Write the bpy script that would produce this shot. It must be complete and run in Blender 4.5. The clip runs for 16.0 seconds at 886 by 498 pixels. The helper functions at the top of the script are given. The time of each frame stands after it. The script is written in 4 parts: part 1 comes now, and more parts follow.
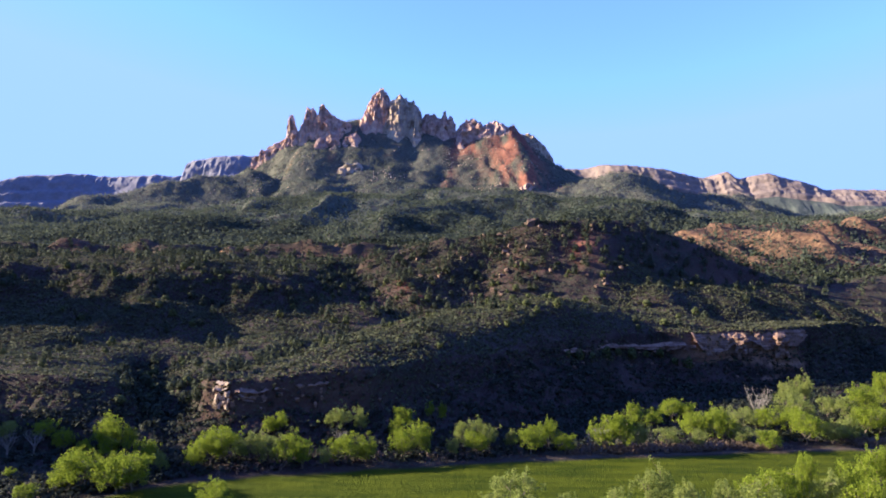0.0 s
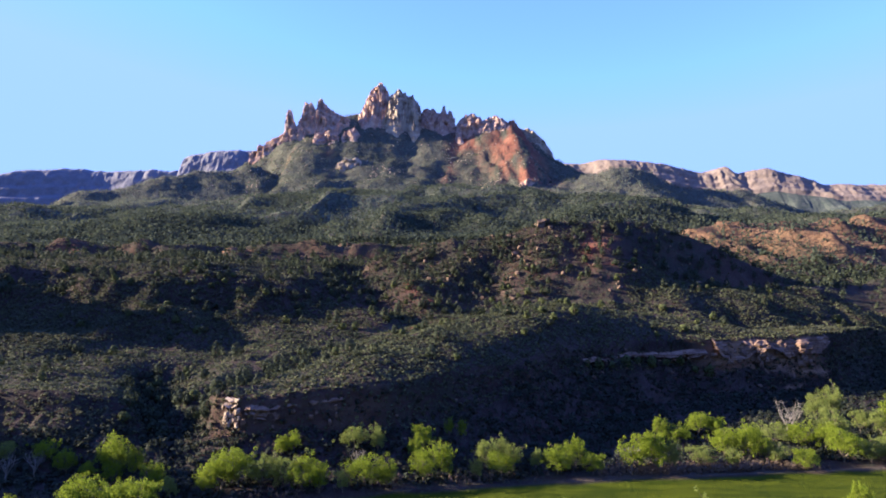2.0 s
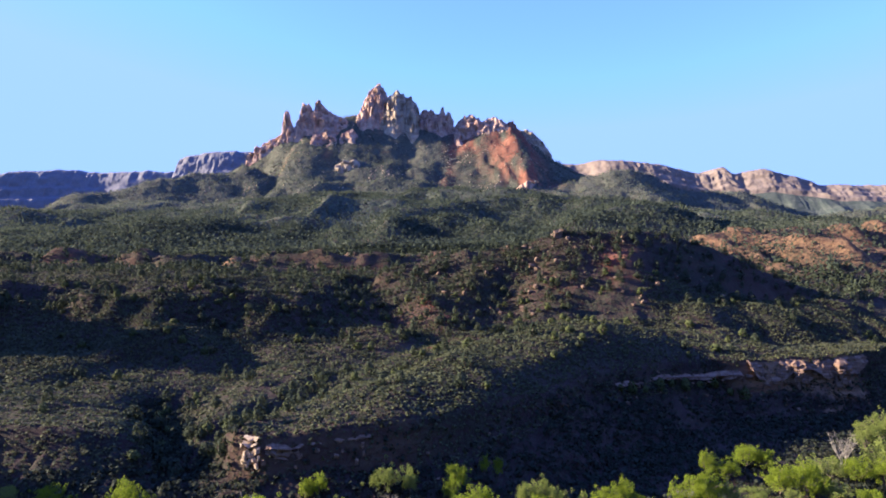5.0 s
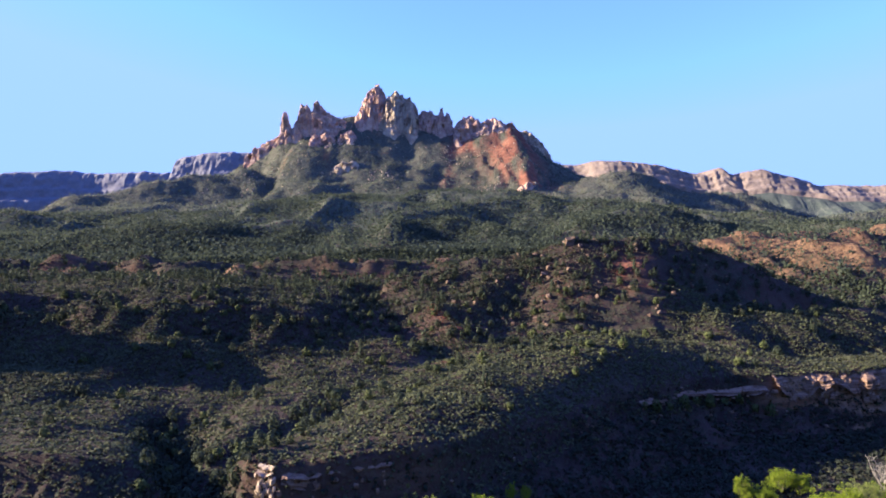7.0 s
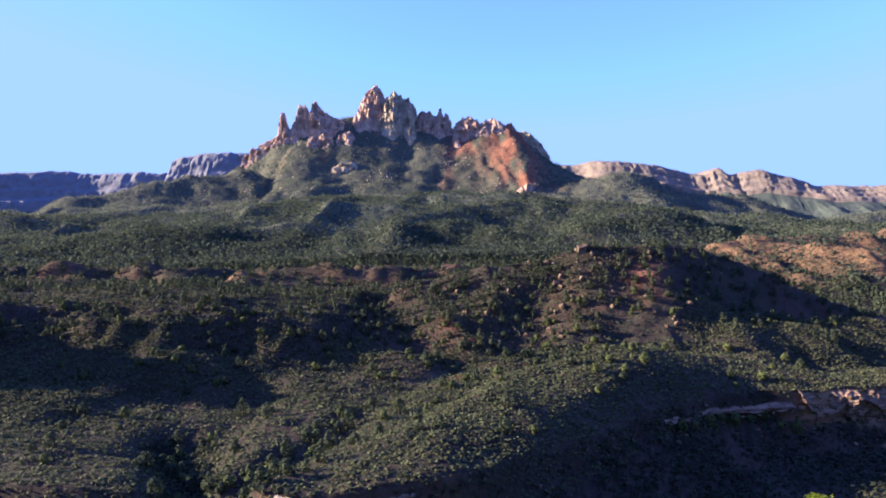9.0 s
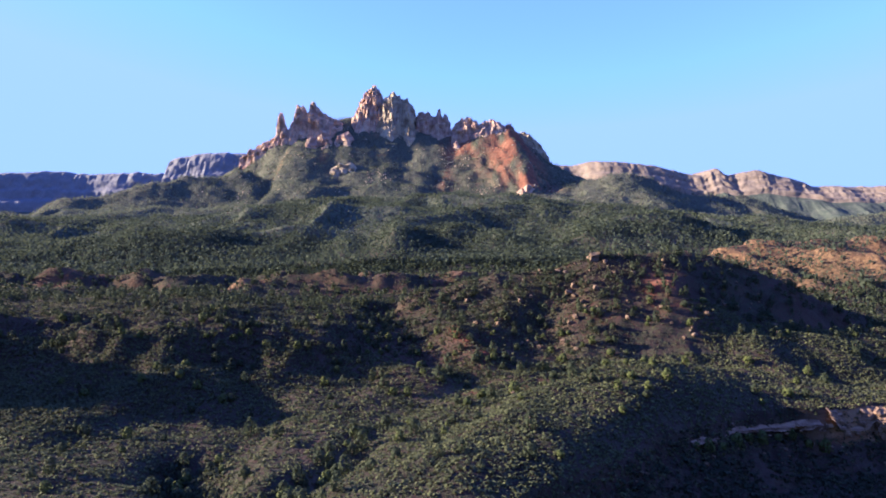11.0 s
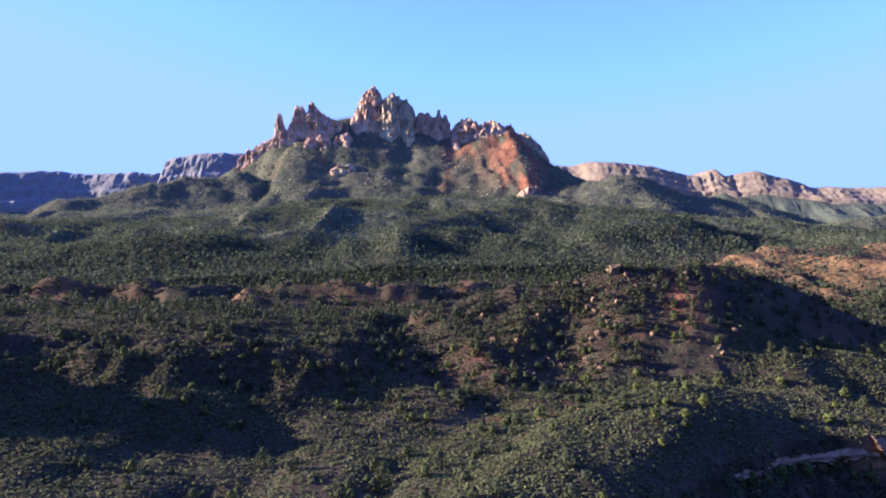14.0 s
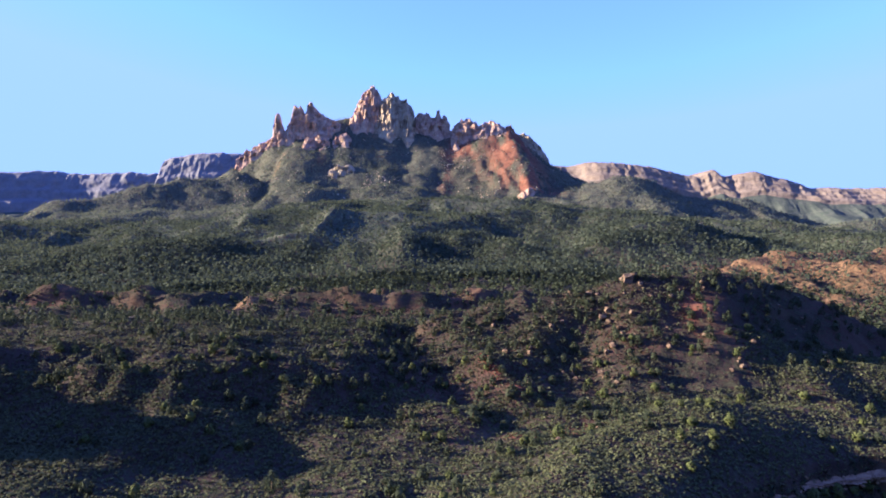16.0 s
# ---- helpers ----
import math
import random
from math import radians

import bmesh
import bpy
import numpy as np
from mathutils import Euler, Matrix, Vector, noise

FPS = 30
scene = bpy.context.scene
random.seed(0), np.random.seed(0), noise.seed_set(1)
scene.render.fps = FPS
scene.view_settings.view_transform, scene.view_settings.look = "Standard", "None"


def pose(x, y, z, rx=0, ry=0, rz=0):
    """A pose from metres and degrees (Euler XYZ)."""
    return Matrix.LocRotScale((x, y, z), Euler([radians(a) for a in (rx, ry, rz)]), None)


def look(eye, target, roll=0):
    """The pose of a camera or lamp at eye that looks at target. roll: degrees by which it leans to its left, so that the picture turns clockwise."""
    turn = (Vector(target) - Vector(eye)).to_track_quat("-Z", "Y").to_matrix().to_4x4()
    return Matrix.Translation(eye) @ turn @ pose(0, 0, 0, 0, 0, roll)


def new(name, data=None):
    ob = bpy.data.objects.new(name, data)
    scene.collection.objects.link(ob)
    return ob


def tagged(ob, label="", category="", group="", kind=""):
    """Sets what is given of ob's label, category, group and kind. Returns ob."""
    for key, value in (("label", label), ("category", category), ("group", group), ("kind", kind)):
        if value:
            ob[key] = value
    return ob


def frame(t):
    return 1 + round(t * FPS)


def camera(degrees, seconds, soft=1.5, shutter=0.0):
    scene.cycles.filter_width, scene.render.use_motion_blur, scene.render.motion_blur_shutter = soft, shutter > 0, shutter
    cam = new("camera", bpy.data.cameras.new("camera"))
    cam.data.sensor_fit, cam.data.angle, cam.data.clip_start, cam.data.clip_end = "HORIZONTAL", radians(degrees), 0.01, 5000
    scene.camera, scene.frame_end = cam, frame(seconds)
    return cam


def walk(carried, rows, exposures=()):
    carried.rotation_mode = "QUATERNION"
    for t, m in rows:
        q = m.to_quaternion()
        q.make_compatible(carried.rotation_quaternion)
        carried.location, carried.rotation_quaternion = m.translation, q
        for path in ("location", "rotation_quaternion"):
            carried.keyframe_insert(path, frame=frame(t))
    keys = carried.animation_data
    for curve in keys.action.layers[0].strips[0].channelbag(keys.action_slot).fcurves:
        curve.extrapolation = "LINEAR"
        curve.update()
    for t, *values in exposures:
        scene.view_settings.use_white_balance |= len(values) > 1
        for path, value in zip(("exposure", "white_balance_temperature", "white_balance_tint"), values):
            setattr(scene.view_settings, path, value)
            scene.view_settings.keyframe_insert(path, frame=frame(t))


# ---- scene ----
cam = camera(70, 16.0, 1.85)
PATH = [
    (0.0, (-0.00, 0.00, 60.00), (-0.0, 1000.0, 60.0), 0.12),
    (0.5, (-1.67, 2.49, 61.17), (-0.7, 1002.5, 58.3), 0.12),
    (1.0, (-3.40, 4.94, 62.28), (-1.2, 1004.9, 56.7), 0.11),
    (1.5, (-5.17, 7.30, 63.35), (-1.8, 1007.3, 55.4), 0.10),
    (2.0, (-6.98, 9.64, 64.58), (-2.5, 1009.6, 55.5), 0.09),
    (2.5, (-8.80, 11.99, 65.83), (-3.1, 1011.9, 56.5), 0.08),
    (3.0, (-10.63, 14.30, 67.00), (-3.7, 1014.2, 57.7), 0.07),
    (3.5, (-12.49, 16.60, 68.15), (-4.3, 1016.5, 58.9), 0.05),
    (4.0, (-14.37, 18.86, 69.27), (-4.9, 1018.8, 60.0), 0.03),
    (6.5, (-23.62, 30.41, 75.00), (-8.0, 1030.2, 66.0), -0.03),
    (7.0, (-25.45, 32.69, 76.15), (-8.5, 1032.5, 67.1), -0.05),
    (7.5, (-27.27, 35.00, 77.33), (-8.9, 1034.8, 68.3), -0.07),
    (8.0, (-29.08, 37.33, 78.48), (-9.4, 1037.1, 69.3), -0.08),
    (8.5, (-30.85, 39.67, 79.63), (-9.9, 1039.4, 70.2), -0.09),
    (9.0, (-32.59, 41.99, 80.86), (-10.3, 1041.7, 71.3), -0.10),
    (11.5, (-41.06, 53.73, 86.60), (-12.6, 1053.3, 76.6), -0.08),
    (12.0, (-42.68, 56.11, 87.73), (-13.3, 1055.6, 77.5), -0.07),
    (12.5, (-44.23, 58.45, 88.84), (-13.9, 1057.9, 78.4), -0.06),
    (13.0, (-45.78, 60.82, 89.94), (-14.6, 1060.3, 79.3), -0.05),
    (13.5, (-47.37, 63.21, 91.07), (-15.4, 1062.6, 80.4), -0.03),
    (14.0, (-48.89, 65.58, 92.22), (-15.8, 1065.0, 81.5), -0.02),
    (14.5, (-50.42, 67.93, 93.40), (-16.3, 1067.3, 82.5), -0.02),
    (15.0, (-51.98, 70.27, 94.58), (-16.9, 1069.6, 83.5), -0.01),
    (15.5, (-53.49, 72.62, 95.73), (-17.4, 1071.9, 84.6), -0.00),
    (16.0, (-55.01, 74.96, 96.82), (-17.8, 1074.2, 85.6), 0.01),
]
EXPOSURE = [(0.0, 2.6, 4950, 12), (16.0, 2.6, 4950, 12)]
walk(cam, [(t, look(eye, to, roll)) for t, eye, to, roll in PATH], EXPOSURE)

# ---- world and sun ----
SUN_TO = Vector((-0.95, 0.12, 0.285)).normalized()
world = bpy.data.worlds.new("sky")
scene.world = world
world.use_nodes = True
tree = world.node_tree
tree.nodes.clear()
out = tree.nodes.new("ShaderNodeOutputWorld")
back = tree.nodes.new("ShaderNodeBackground")
sky = tree.nodes.new("ShaderNodeTexSky")
sky.sky_type = "NISHITA"
sky.sun_disc = False
sky.sun_elevation = math.asin(SUN_TO.z)
sky.sun_rotation = math.atan2(SUN_TO.x, SUN_TO.y)
sky.altitude = 2000
sky.air_density = 0.9
sky.dust_density = 0.0
sky.ozone_density = 2.0
back.inputs["Strength"].default_value = 0.0525
# the evening haze evens out the brightest part of the sky
haze = tree.nodes.new("ShaderNodeVectorMath")
haze.operation = "MINIMUM"
haze.inputs[1].default_value = (1.68, 2.20, 4.0)
clear = tree.nodes.new("ShaderNodeVectorMath")
clear.operation = "MULTIPLY"
clear.inputs[1].default_value = (1.10, 1.10, 4.0)
tree.links.new(sky.outputs[0], clear.inputs[0])
tree.links.new(clear.outputs[0], haze.inputs[0])
even = tree.nodes.new("ShaderNodeMix")
even.data_type = "RGBA"
even.inputs["Factor"].default_value = 0.3
even.inputs["B"].default_value = (1.68, 2.20, 4.0, 1)
tree.links.new(haze.outputs[0], even.inputs["A"])
tree.links.new(even.outputs["Result"], back.inputs["Color"])
tree.links.new(back.outputs[0], out.inputs["Surface"])
sun = new("sun", bpy.data.lights.new("sun", "SUN"))
sun.data.energy = 5.0
sun.data.angle = radians(0.55)
sun.data.color = (1.0, 0.735, 0.41)
sun.matrix_world = look(SUN_TO * 400 + Vector((0, 0, 100)), (0, 0, 100))

# ---- materials ----
class Graph:
    """A small helper to write node materials."""

    def __init__(self, name):
        self.material = bpy.data.materials.new(name)
        self.material.use_nodes = True
        self.tree = self.material.node_tree
        self.tree.nodes.clear()
        self.out = self.add("ShaderNodeOutputMaterial")
        self.bsdf = self.add("ShaderNodeBsdfPrincipled")
        self.bsdf.inputs["Specular IOR Level"].default_value = 0.04
        self.join(self.bsdf.outputs[0], self.out.inputs["Surface"])
        self.place = self.add("ShaderNodeNewGeometry").outputs["Position"]

    def add(self, kind):
        return self.tree.nodes.new(kind)

    def join(self, a, b):
        self.tree.links.new(a, b)

    def put(self, value, socket):
        if isinstance(value, bpy.types.NodeSocket):
            self.join(value, socket)
        elif isinstance(value, tuple) and len(value) == 3:
            socket.default_value = (*value, 1)
        else:
            socket.default_value = value

    def noise(self, scale, detail=4.0, rough=0.55, stretch=(1, 1, 1), warp=0.0):
        node = self.add("ShaderNodeTexNoise")
        node.inputs["Scale"].default_value = scale
        node.inputs["Detail"].default_value = detail
        node.inputs["Roughness"].default_value = rough
        node.inputs["Distortion"].default_value = warp
        if stretch != (1, 1, 1):
            m = self.add("ShaderNodeMapping")
            m.inputs["Scale"].default_value = stretch
            self.join(self.place, m.inputs[0])
            self.join(m.outputs[0], node.inputs["Vector"])
        else:
            self.join(self.place, node.inputs["Vector"])
        return node.outputs["Fac"]

    def ramp(self, value, low, high):
        node = self.add("ShaderNodeMapRange")
        node.interpolation_type = "SMOOTHSTEP"
        self.put(value, node.inputs["Value"])
        node.inputs["From Min"].default_value = low
        node.inputs["From Max"].default_value = high
        return node.outputs["Result"]

    def math(self, kind, a, b=0.0):
        node = self.add("ShaderNodeMath")
        node.operation = kind
        self.put(a, node.inputs[0])
        self.put(b, node.inputs[1])
        return node.outputs[0]

    def mix(self, fac, a, b):
        node = self.add("ShaderNodeMix")
        node.data_type = "RGBA"
        self.put(fac, node.inputs["Factor"])
        self.put(a, node.inputs["A"])
        self.put(b, node.inputs["B"])
        return node.outputs["Result"]

    def attribute(self, name):
        node = self.add("ShaderNodeAttribute")
        node.attribute_name = name
        return node.outputs["Fac"]

    def upright(self):
        node = self.add("ShaderNodeSeparateXYZ")
        self.join(self.add("ShaderNodeNewGeometry").outputs["Normal"], node.inputs[0])
        return node.outputs["Z"]

    def bump(self, value, strength, distance):
        node = self.add("ShaderNodeBump")
        node.inputs["Strength"].default_value = strength
        node.inputs["Distance"].default_value = distance
        self.join(value, node.inputs["Height"])
        self.join(node.outputs[0], self.bsdf.inputs["Normal"])

    def done(self, colour, rough=0.9):
        self.put(colour, self.bsdf.inputs["Base Color"])
        self.put(rough, self.bsdf.inputs["Roughness"])
        return self.material


def ground_material():
    g = Graph("desert_ground")
    mid, fine = g.noise(0.06, 5), g.noise(0.9, 6, 0.7)
    soil = g.mix(g.ramp(mid, 0.35, 0.65), (0.027, 0.016, 0.017), (0.055, 0.034, 0.033))
    red = g.mix(g.ramp(g.math("ADD", g.math("MULTIPLY", fine, 0.4), g.math("MULTIPLY", mid, 0.6)), 0.38, 0.62), (0.120, 0.037, 0.025), (0.210, 0.088, 0.056))
    patch = g.noise(0.26, 5, 0.65)
    soil = g.mix(g.math("MULTIPLY", g.ramp(patch, 0.5, 0.64), 0.5), soil, (0.072, 0.047, 0.038))
    soil = g.mix(g.math("MULTIPLY", g.ramp(patch, 0.48, 0.34), 0.6), soil, (0.020, 0.015, 0.013))
    soil = g.mix(g.attribute("red"), soil, red)
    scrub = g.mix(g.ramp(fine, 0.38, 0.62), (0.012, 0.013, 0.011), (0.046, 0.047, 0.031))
    # far scrub paled in two steps by distance: haze put into its colour
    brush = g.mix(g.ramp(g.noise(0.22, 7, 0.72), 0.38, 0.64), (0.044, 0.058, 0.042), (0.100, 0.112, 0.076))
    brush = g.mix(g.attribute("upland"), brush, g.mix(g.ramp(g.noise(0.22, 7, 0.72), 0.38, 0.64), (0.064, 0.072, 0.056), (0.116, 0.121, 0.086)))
    scrub = g.mix(g.attribute("hazed_floor"), scrub, brush)
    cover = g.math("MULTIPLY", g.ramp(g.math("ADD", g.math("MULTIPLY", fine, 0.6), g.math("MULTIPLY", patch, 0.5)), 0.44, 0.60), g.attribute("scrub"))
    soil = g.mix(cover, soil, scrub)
    tan = g.mix(g.ramp(g.noise(0.35, 6, 0.7), 0.35, 0.65), (0.084, 0.047, 0.026), (0.172, 0.108, 0.062))
    soil = g.mix(g.math("MULTIPLY", g.attribute("tan"), g.ramp(patch, 0.62, 0.42)), soil, tan)
    strata = g.noise(0.12, 4, 0.6, (0.25, 0.25, 1.6), 0.8)
    rock = g.mix(g.ramp(strata, 0.35, 0.65), (0.120, 0.064, 0.038), (0.225, 0.143, 0.090))
    steep = g.math("MULTIPLY", g.math("SUBTRACT", 1.0, g.ramp(g.math("ADD", g.upright(), g.math("MULTIPLY", mid, 0.3)), 0.72, 0.88)), g.attribute("stone"))
    soil = g.mix(steep, soil, rock)
    mown = g.noise(0.25, 3, 0.6, (0.18, 1.0, 1.0))
    field = g.mix(g.ramp(mown, 0.3, 0.7), (0.026, 0.037, 0.002), (0.056, 0.066, 0.003))
    field = g.mix(g.math("MULTIPLY", g.ramp(fine, 0.5, 0.8), 0.5), field, (0.056, 0.074, 0.005))
    soil = g.mix(g.attribute("track"), soil, g.mix(fine, (0.048, 0.038, 0.028), (0.090, 0.072, 0.055)))
    base = g.mix(g.attribute("meadow"), soil, field)
    crags = g.math("MULTIPLY", g.attribute("upland"), g.math("MULTIPLY", g.noise(0.045, 8, 0.7), 9.0))
    g.bump(g.math("ADD", g.math("ADD", fine, patch), crags), 0.9, 0.7)
    return g.done(base, 0.95)


def stone_material(name, low, high, dark):
    g = Graph(name)
    strata = g.noise(0.03, 6, 0.65, (0.8, 0.8, 1.5), 0.8)
    stain = g.noise(0.06, 8, 0.7, (2.2, 2.2, 0.45), 0.5)
    crack = g.noise(0.16, 8, 0.75, (1.5, 1.5, 0.8))
    c = g.mix(g.ramp(strata, 0.36, 0.64), low, high)
    c = g.mix(g.math("MULTIPLY", g.ramp(stain, 0.48, 0.66), 0.75), c, dark)
    c = g.mix(g.math("MULTIPLY", g.ramp(crack, 0.56, 0.66), 0.6), c, dark)
    g.bump(g.math("ADD", crack, stain), 1.0, 2.2)
    return g.done(c, 0.93)


def near_stone_material(name, low, high, dark):
    g = Graph(name)
    strata = g.noise(0.7, 4, 0.6, (0.2, 0.2, 2.0), 0.4)
    stain = g.noise(0.5, 6, 0.65, (1.6, 1.6, 0.4))
    c = g.mix(g.ramp(strata, 0.35, 0.66), low, high)
    c = g.mix(g.math("MULTIPLY", g.ramp(stain, 0.5, 0.7), 0.65), c, dark)
    g.bump(g.math("ADD", g.noise(3.0, 5), stain), 0.7, 0.25)
    return g.done(c, 0.93)


def leaf_material(name, dark, light, through_share):
    g = Graph(name)
    tint = g.add("ShaderNodeNewGeometry").outputs["Random Per Island"]
    own = g.add("ShaderNodeObjectInfo").outputs["Random"]
    c = g.mix(tint, dark, light)
    c = g.mix(g.math("MULTIPLY", own, 0.35), c, light)
    g.put(c, g.bsdf.inputs["Base Color"])
    g.bsdf.inputs["Roughness"].default_value = 0.75
    if through_share:
        glow = g.add("ShaderNodeBsdfTranslucent")
        g.put(c, glow.inputs["Color"])
        mixed = g.add("ShaderNodeMixShader")
        mixed.inputs[0].default_value = through_share
        g.join(g.bsdf.outputs[0], mixed.inputs[1])
        g.join(glow.outputs[0], mixed.inputs[2])
        g.join(mixed.outputs[0], g.out.inputs["Surface"])
    return g.material


def bark_material(name, low, high):
    g = Graph(name)
    c = g.mix(g.noise(2.5, 4, 0.6, (3, 3, 0.5)), low, high)
    return g.done(c, 0.95)


GROUND = ground_material()
# crag tones raised slightly, distance haze put into the stone colour
CRAG = stone_material("crag_sandstone", (0.300, 0.185, 0.140), (0.430, 0.310, 0.235), (0.205, 0.138, 0.112))
CRAG_PALE = stone_material("weathered_sandstone", (0.235, 0.175, 0.125), (0.380, 0.310, 0.225), (0.175, 0.138, 0.112))
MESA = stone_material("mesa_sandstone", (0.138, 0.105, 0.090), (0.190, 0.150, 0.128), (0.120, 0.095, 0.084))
# western mesas: blue-grey distance haze put into the stone's colour
HAZED_MESA = stone_material("hazed_mesa_sandstone", (0.132, 0.126, 0.150), (0.168, 0.160, 0.184), (0.120, 0.117, 0.140))
TALUS = stone_material("mesa_talus", (0.046, 0.056, 0.050), (0.078, 0.084, 0.074), (0.040, 0.050, 0.046))
# one ledge sandstone in two tones: sun in the pale copy, shade in the dark
SUNLIT_LEDGE = near_stone_material("sunlit_ledge_sandstone", (0.260, 0.190, 0.138), (0.400, 0.320, 0.245), (0.100, 0.072, 0.056))
SHADED_LEDGE = near_stone_material("shaded_ledge_sandstone", (0.128, 0.080, 0.058), (0.215, 0.145, 0.105), (0.064, 0.043, 0.034))
BOULDER = near_stone_material("boulder_stone", (0.095, 0.062, 0.045), (0.165, 0.118, 0.088), (0.052, 0.035, 0.028))
COTTONWOOD_LEAF = leaf_material("cottonwood_leaf", (0.074, 0.104, 0.006), (0.208, 0.252, 0.020), 0.42)
PALE_LEAF = leaf_material("pale_leaf", (0.098, 0.120, 0.024), (0.195, 0.222, 0.056), 0.38)
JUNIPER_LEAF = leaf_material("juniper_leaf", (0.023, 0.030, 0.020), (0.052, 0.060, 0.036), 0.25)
# leaf colour pales from pinyon to mountain scrub: distance haze painted in
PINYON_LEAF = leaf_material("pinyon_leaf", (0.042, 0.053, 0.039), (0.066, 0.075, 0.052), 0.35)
HAZED_MOUNTAIN_LEAF = leaf_material("hazed_mountain_leaf", (0.074, 0.086, 0.068), (0.106, 0.114, 0.084), 0.35)
# slope brush leaf darkened, so its colour deepens the slope's shade
SHADED_BRUSH_LEAF = leaf_material("shaded_brush_leaf", (0.014, 0.018, 0.013), (0.036, 0.041, 0.029), 0.25)
OAK_LEAF = leaf_material("oak_leaf", (0.036, 0.045, 0.017), (0.078, 0.086, 0.032), 0.1)
SHRUB_LEAF = leaf_material("shrub_leaf", (0.040, 0.043, 0.029), (0.078, 0.078, 0.048), 0.35)
SAGE_LEAF = leaf_material("sage_leaf", (0.048, 0.052, 0.029), (0.089, 0.094, 0.046), 0.2)
DRY_TWIG = leaf_material("dry_brush", (0.085, 0.060, 0.042), (0.165, 0.122, 0.088), 0.2)
BARK = bark_material("bark", (0.077, 0.059, 0.045), (0.161, 0.133, 0.105))
GREY_BARK = bark_material("bare_wood", (0.120, 0.105, 0.092), (0.210, 0.188, 0.165))
# ---- landform ----
LATTICE = np.random.RandomState(7).rand(256, 256)


def noise2(x, y, size, seed=0):
    """Smooth lattice noise, -1 to 1, with blobs of that size in metres."""
    u, v = x / size + 13.7 * seed, y / size + 7.1 * seed
    i, j = np.floor(u).astype(int), np.floor(v).astype(int)
    a, b = u - i, v - j
    a, b = a * a * (3 - 2 * a), b * b * (3 - 2 * b)
    g = lambda p, q: LATTICE[(i + p) & 255, (j + q) & 255]
    return 2 * ((g(0, 0) * (1 - a) + g(1, 0) * a) * (1 - b) + (g(0, 1) * (1 - a) + g(1, 1) * a) * b) - 1


def fractal(x, y, size, octaves=4, seed=0, fall=0.5):
    return sum(fall ** k * noise2(x, y, size / 2.03 ** k, seed + k) for k in range(octaves))


def ridged(x, y, size, octaves=3, seed=0):
    return sum(0.5 ** k * (1 - 2 * np.abs(noise2(x, y, size / 2.1 ** k, seed + k))) for k in range(octaves))


def step(a, b, v):
    t = np.clip((v - a) / (b - a), 0, 1)
    return t * t * (3 - 2 * t)


def along(x, y, line):
    """Distance to a crest line of (x, y, z) points, the height of the nearest point on it, and the side (+1 is left of its run)."""
    best, high, side = np.full(np.shape(x), 1e9), np.zeros(np.shape(x)), np.ones(np.shape(x))
    for (x0, y0, z0), (x1, y1, z1) in zip(line, line[1:]):
        dx, dy = x1 - x0, y1 - y0
        t = np.clip(((x - x0) * dx + (y - y0) * dy) / (dx * dx + dy * dy), 0, 1)
        d = np.hypot(x - x0 - t * dx, y - y0 - t * dy)
        near = d < best
        best = np.where(near, d, best)
        high = np.where(near, z0 + t * (z1 - z0), high)
        side = np.where(near, np.sign(dx * (y - y0) - dy * (x - x0)), side)
    return best, high, side


def smooth_max(a, b, k):
    h = np.clip(0.5 + 0.5 * (a - b) / k, 0, 1)
    return b + (a - b) * h + k * h * (1 - h)


# Height of the open country by distance, on three bearings: left, straight on, right.
LEFT = [(150, 16), (210, 18), (250, 17), (292, 18), (326, 31), (345, 45), (380, 51.5), (415, 53.5), (450, 52), (500, 54.5), (560, 52), (650, 63), (760, 82), (1000, 106),
        (1140, 118), (1400, 138), (1700, 150), (2600, 150), (5000, 150)]
MIDDLE = [(150, 14), (210, 16), (250, 19), (300, 23.5), (335, 29), (355, 35), (372, 40), (440, 47), (540, 51.5), (620, 62), (760, 85), (860, 103),
          (1010, 131), (1150, 145), (1400, 162), (1700, 186), (2600, 230), (5000, 260)]
RIGHT = [(150, 8), (280, 21), (300, 23), (325, 22), (350, 19), (380, 28), (450, 32), (590, 50), (680, 64), (850, 82), (1000, 92), (1400, 104), (1700, 120),
         (2600, 150), (5000, 150)]
# The rim of the bench over the river flat, and the width of the slope under it.
RIM = [(-400, 206, 26), (-170, 208, 26), (-112, 206, 22), (-93, 208, 22), (-83, 210, 24), (-75, 201, 18), (-66, 197.5, 13), (-45, 200, 18), (-20, 208, 27),
       (5, 227, 34), (26, 244, 34), (40, 260, 34), (58, 270, 32), (85, 285, 22), (100, 290, 18), (120, 289, 15), (142, 292.5, 15), (160, 295, 16), (190, 314, 22),
       (230, 345, 28), (420, 360, 30)]
BENCH_RIDGE = [(-64, 209, 1.5), (-40, 226, 7), (-16, 250, 10), (2, 276, 10.5), (22, 292, 11), (46, 308, 12), (80, 322, 6), (110, 330, 3)]
ROCK_HILL = [(-72, 432, 47), (-20, 426, 59), (25, 420, 68), (57, 414, 77), (92, 418, 76)]
ROCK_HILL_EAST = [(92, 418, 76), (124, 424, 75), (158, 428, 66), (200, 436, 50), (250, 446, 35)]
HILL_SPUR = [(30, 418, 67), (4, 396, 50), (-12, 374, 39)]
HILL_SPUR_B = [(94, 418, 76), (88, 398, 65), (84, 382, 54.5), (84, 362, 42)]
WEST_SPUR = [(-330, 352, 50), (-216, 345, 43), (-184, 339, 41), (-150, 331, 34)]
WEST_TERRACE = [(-330, 294, 27), (-230, 292, 25), (-190, 290, 24), (-166, 286, 22.5)]
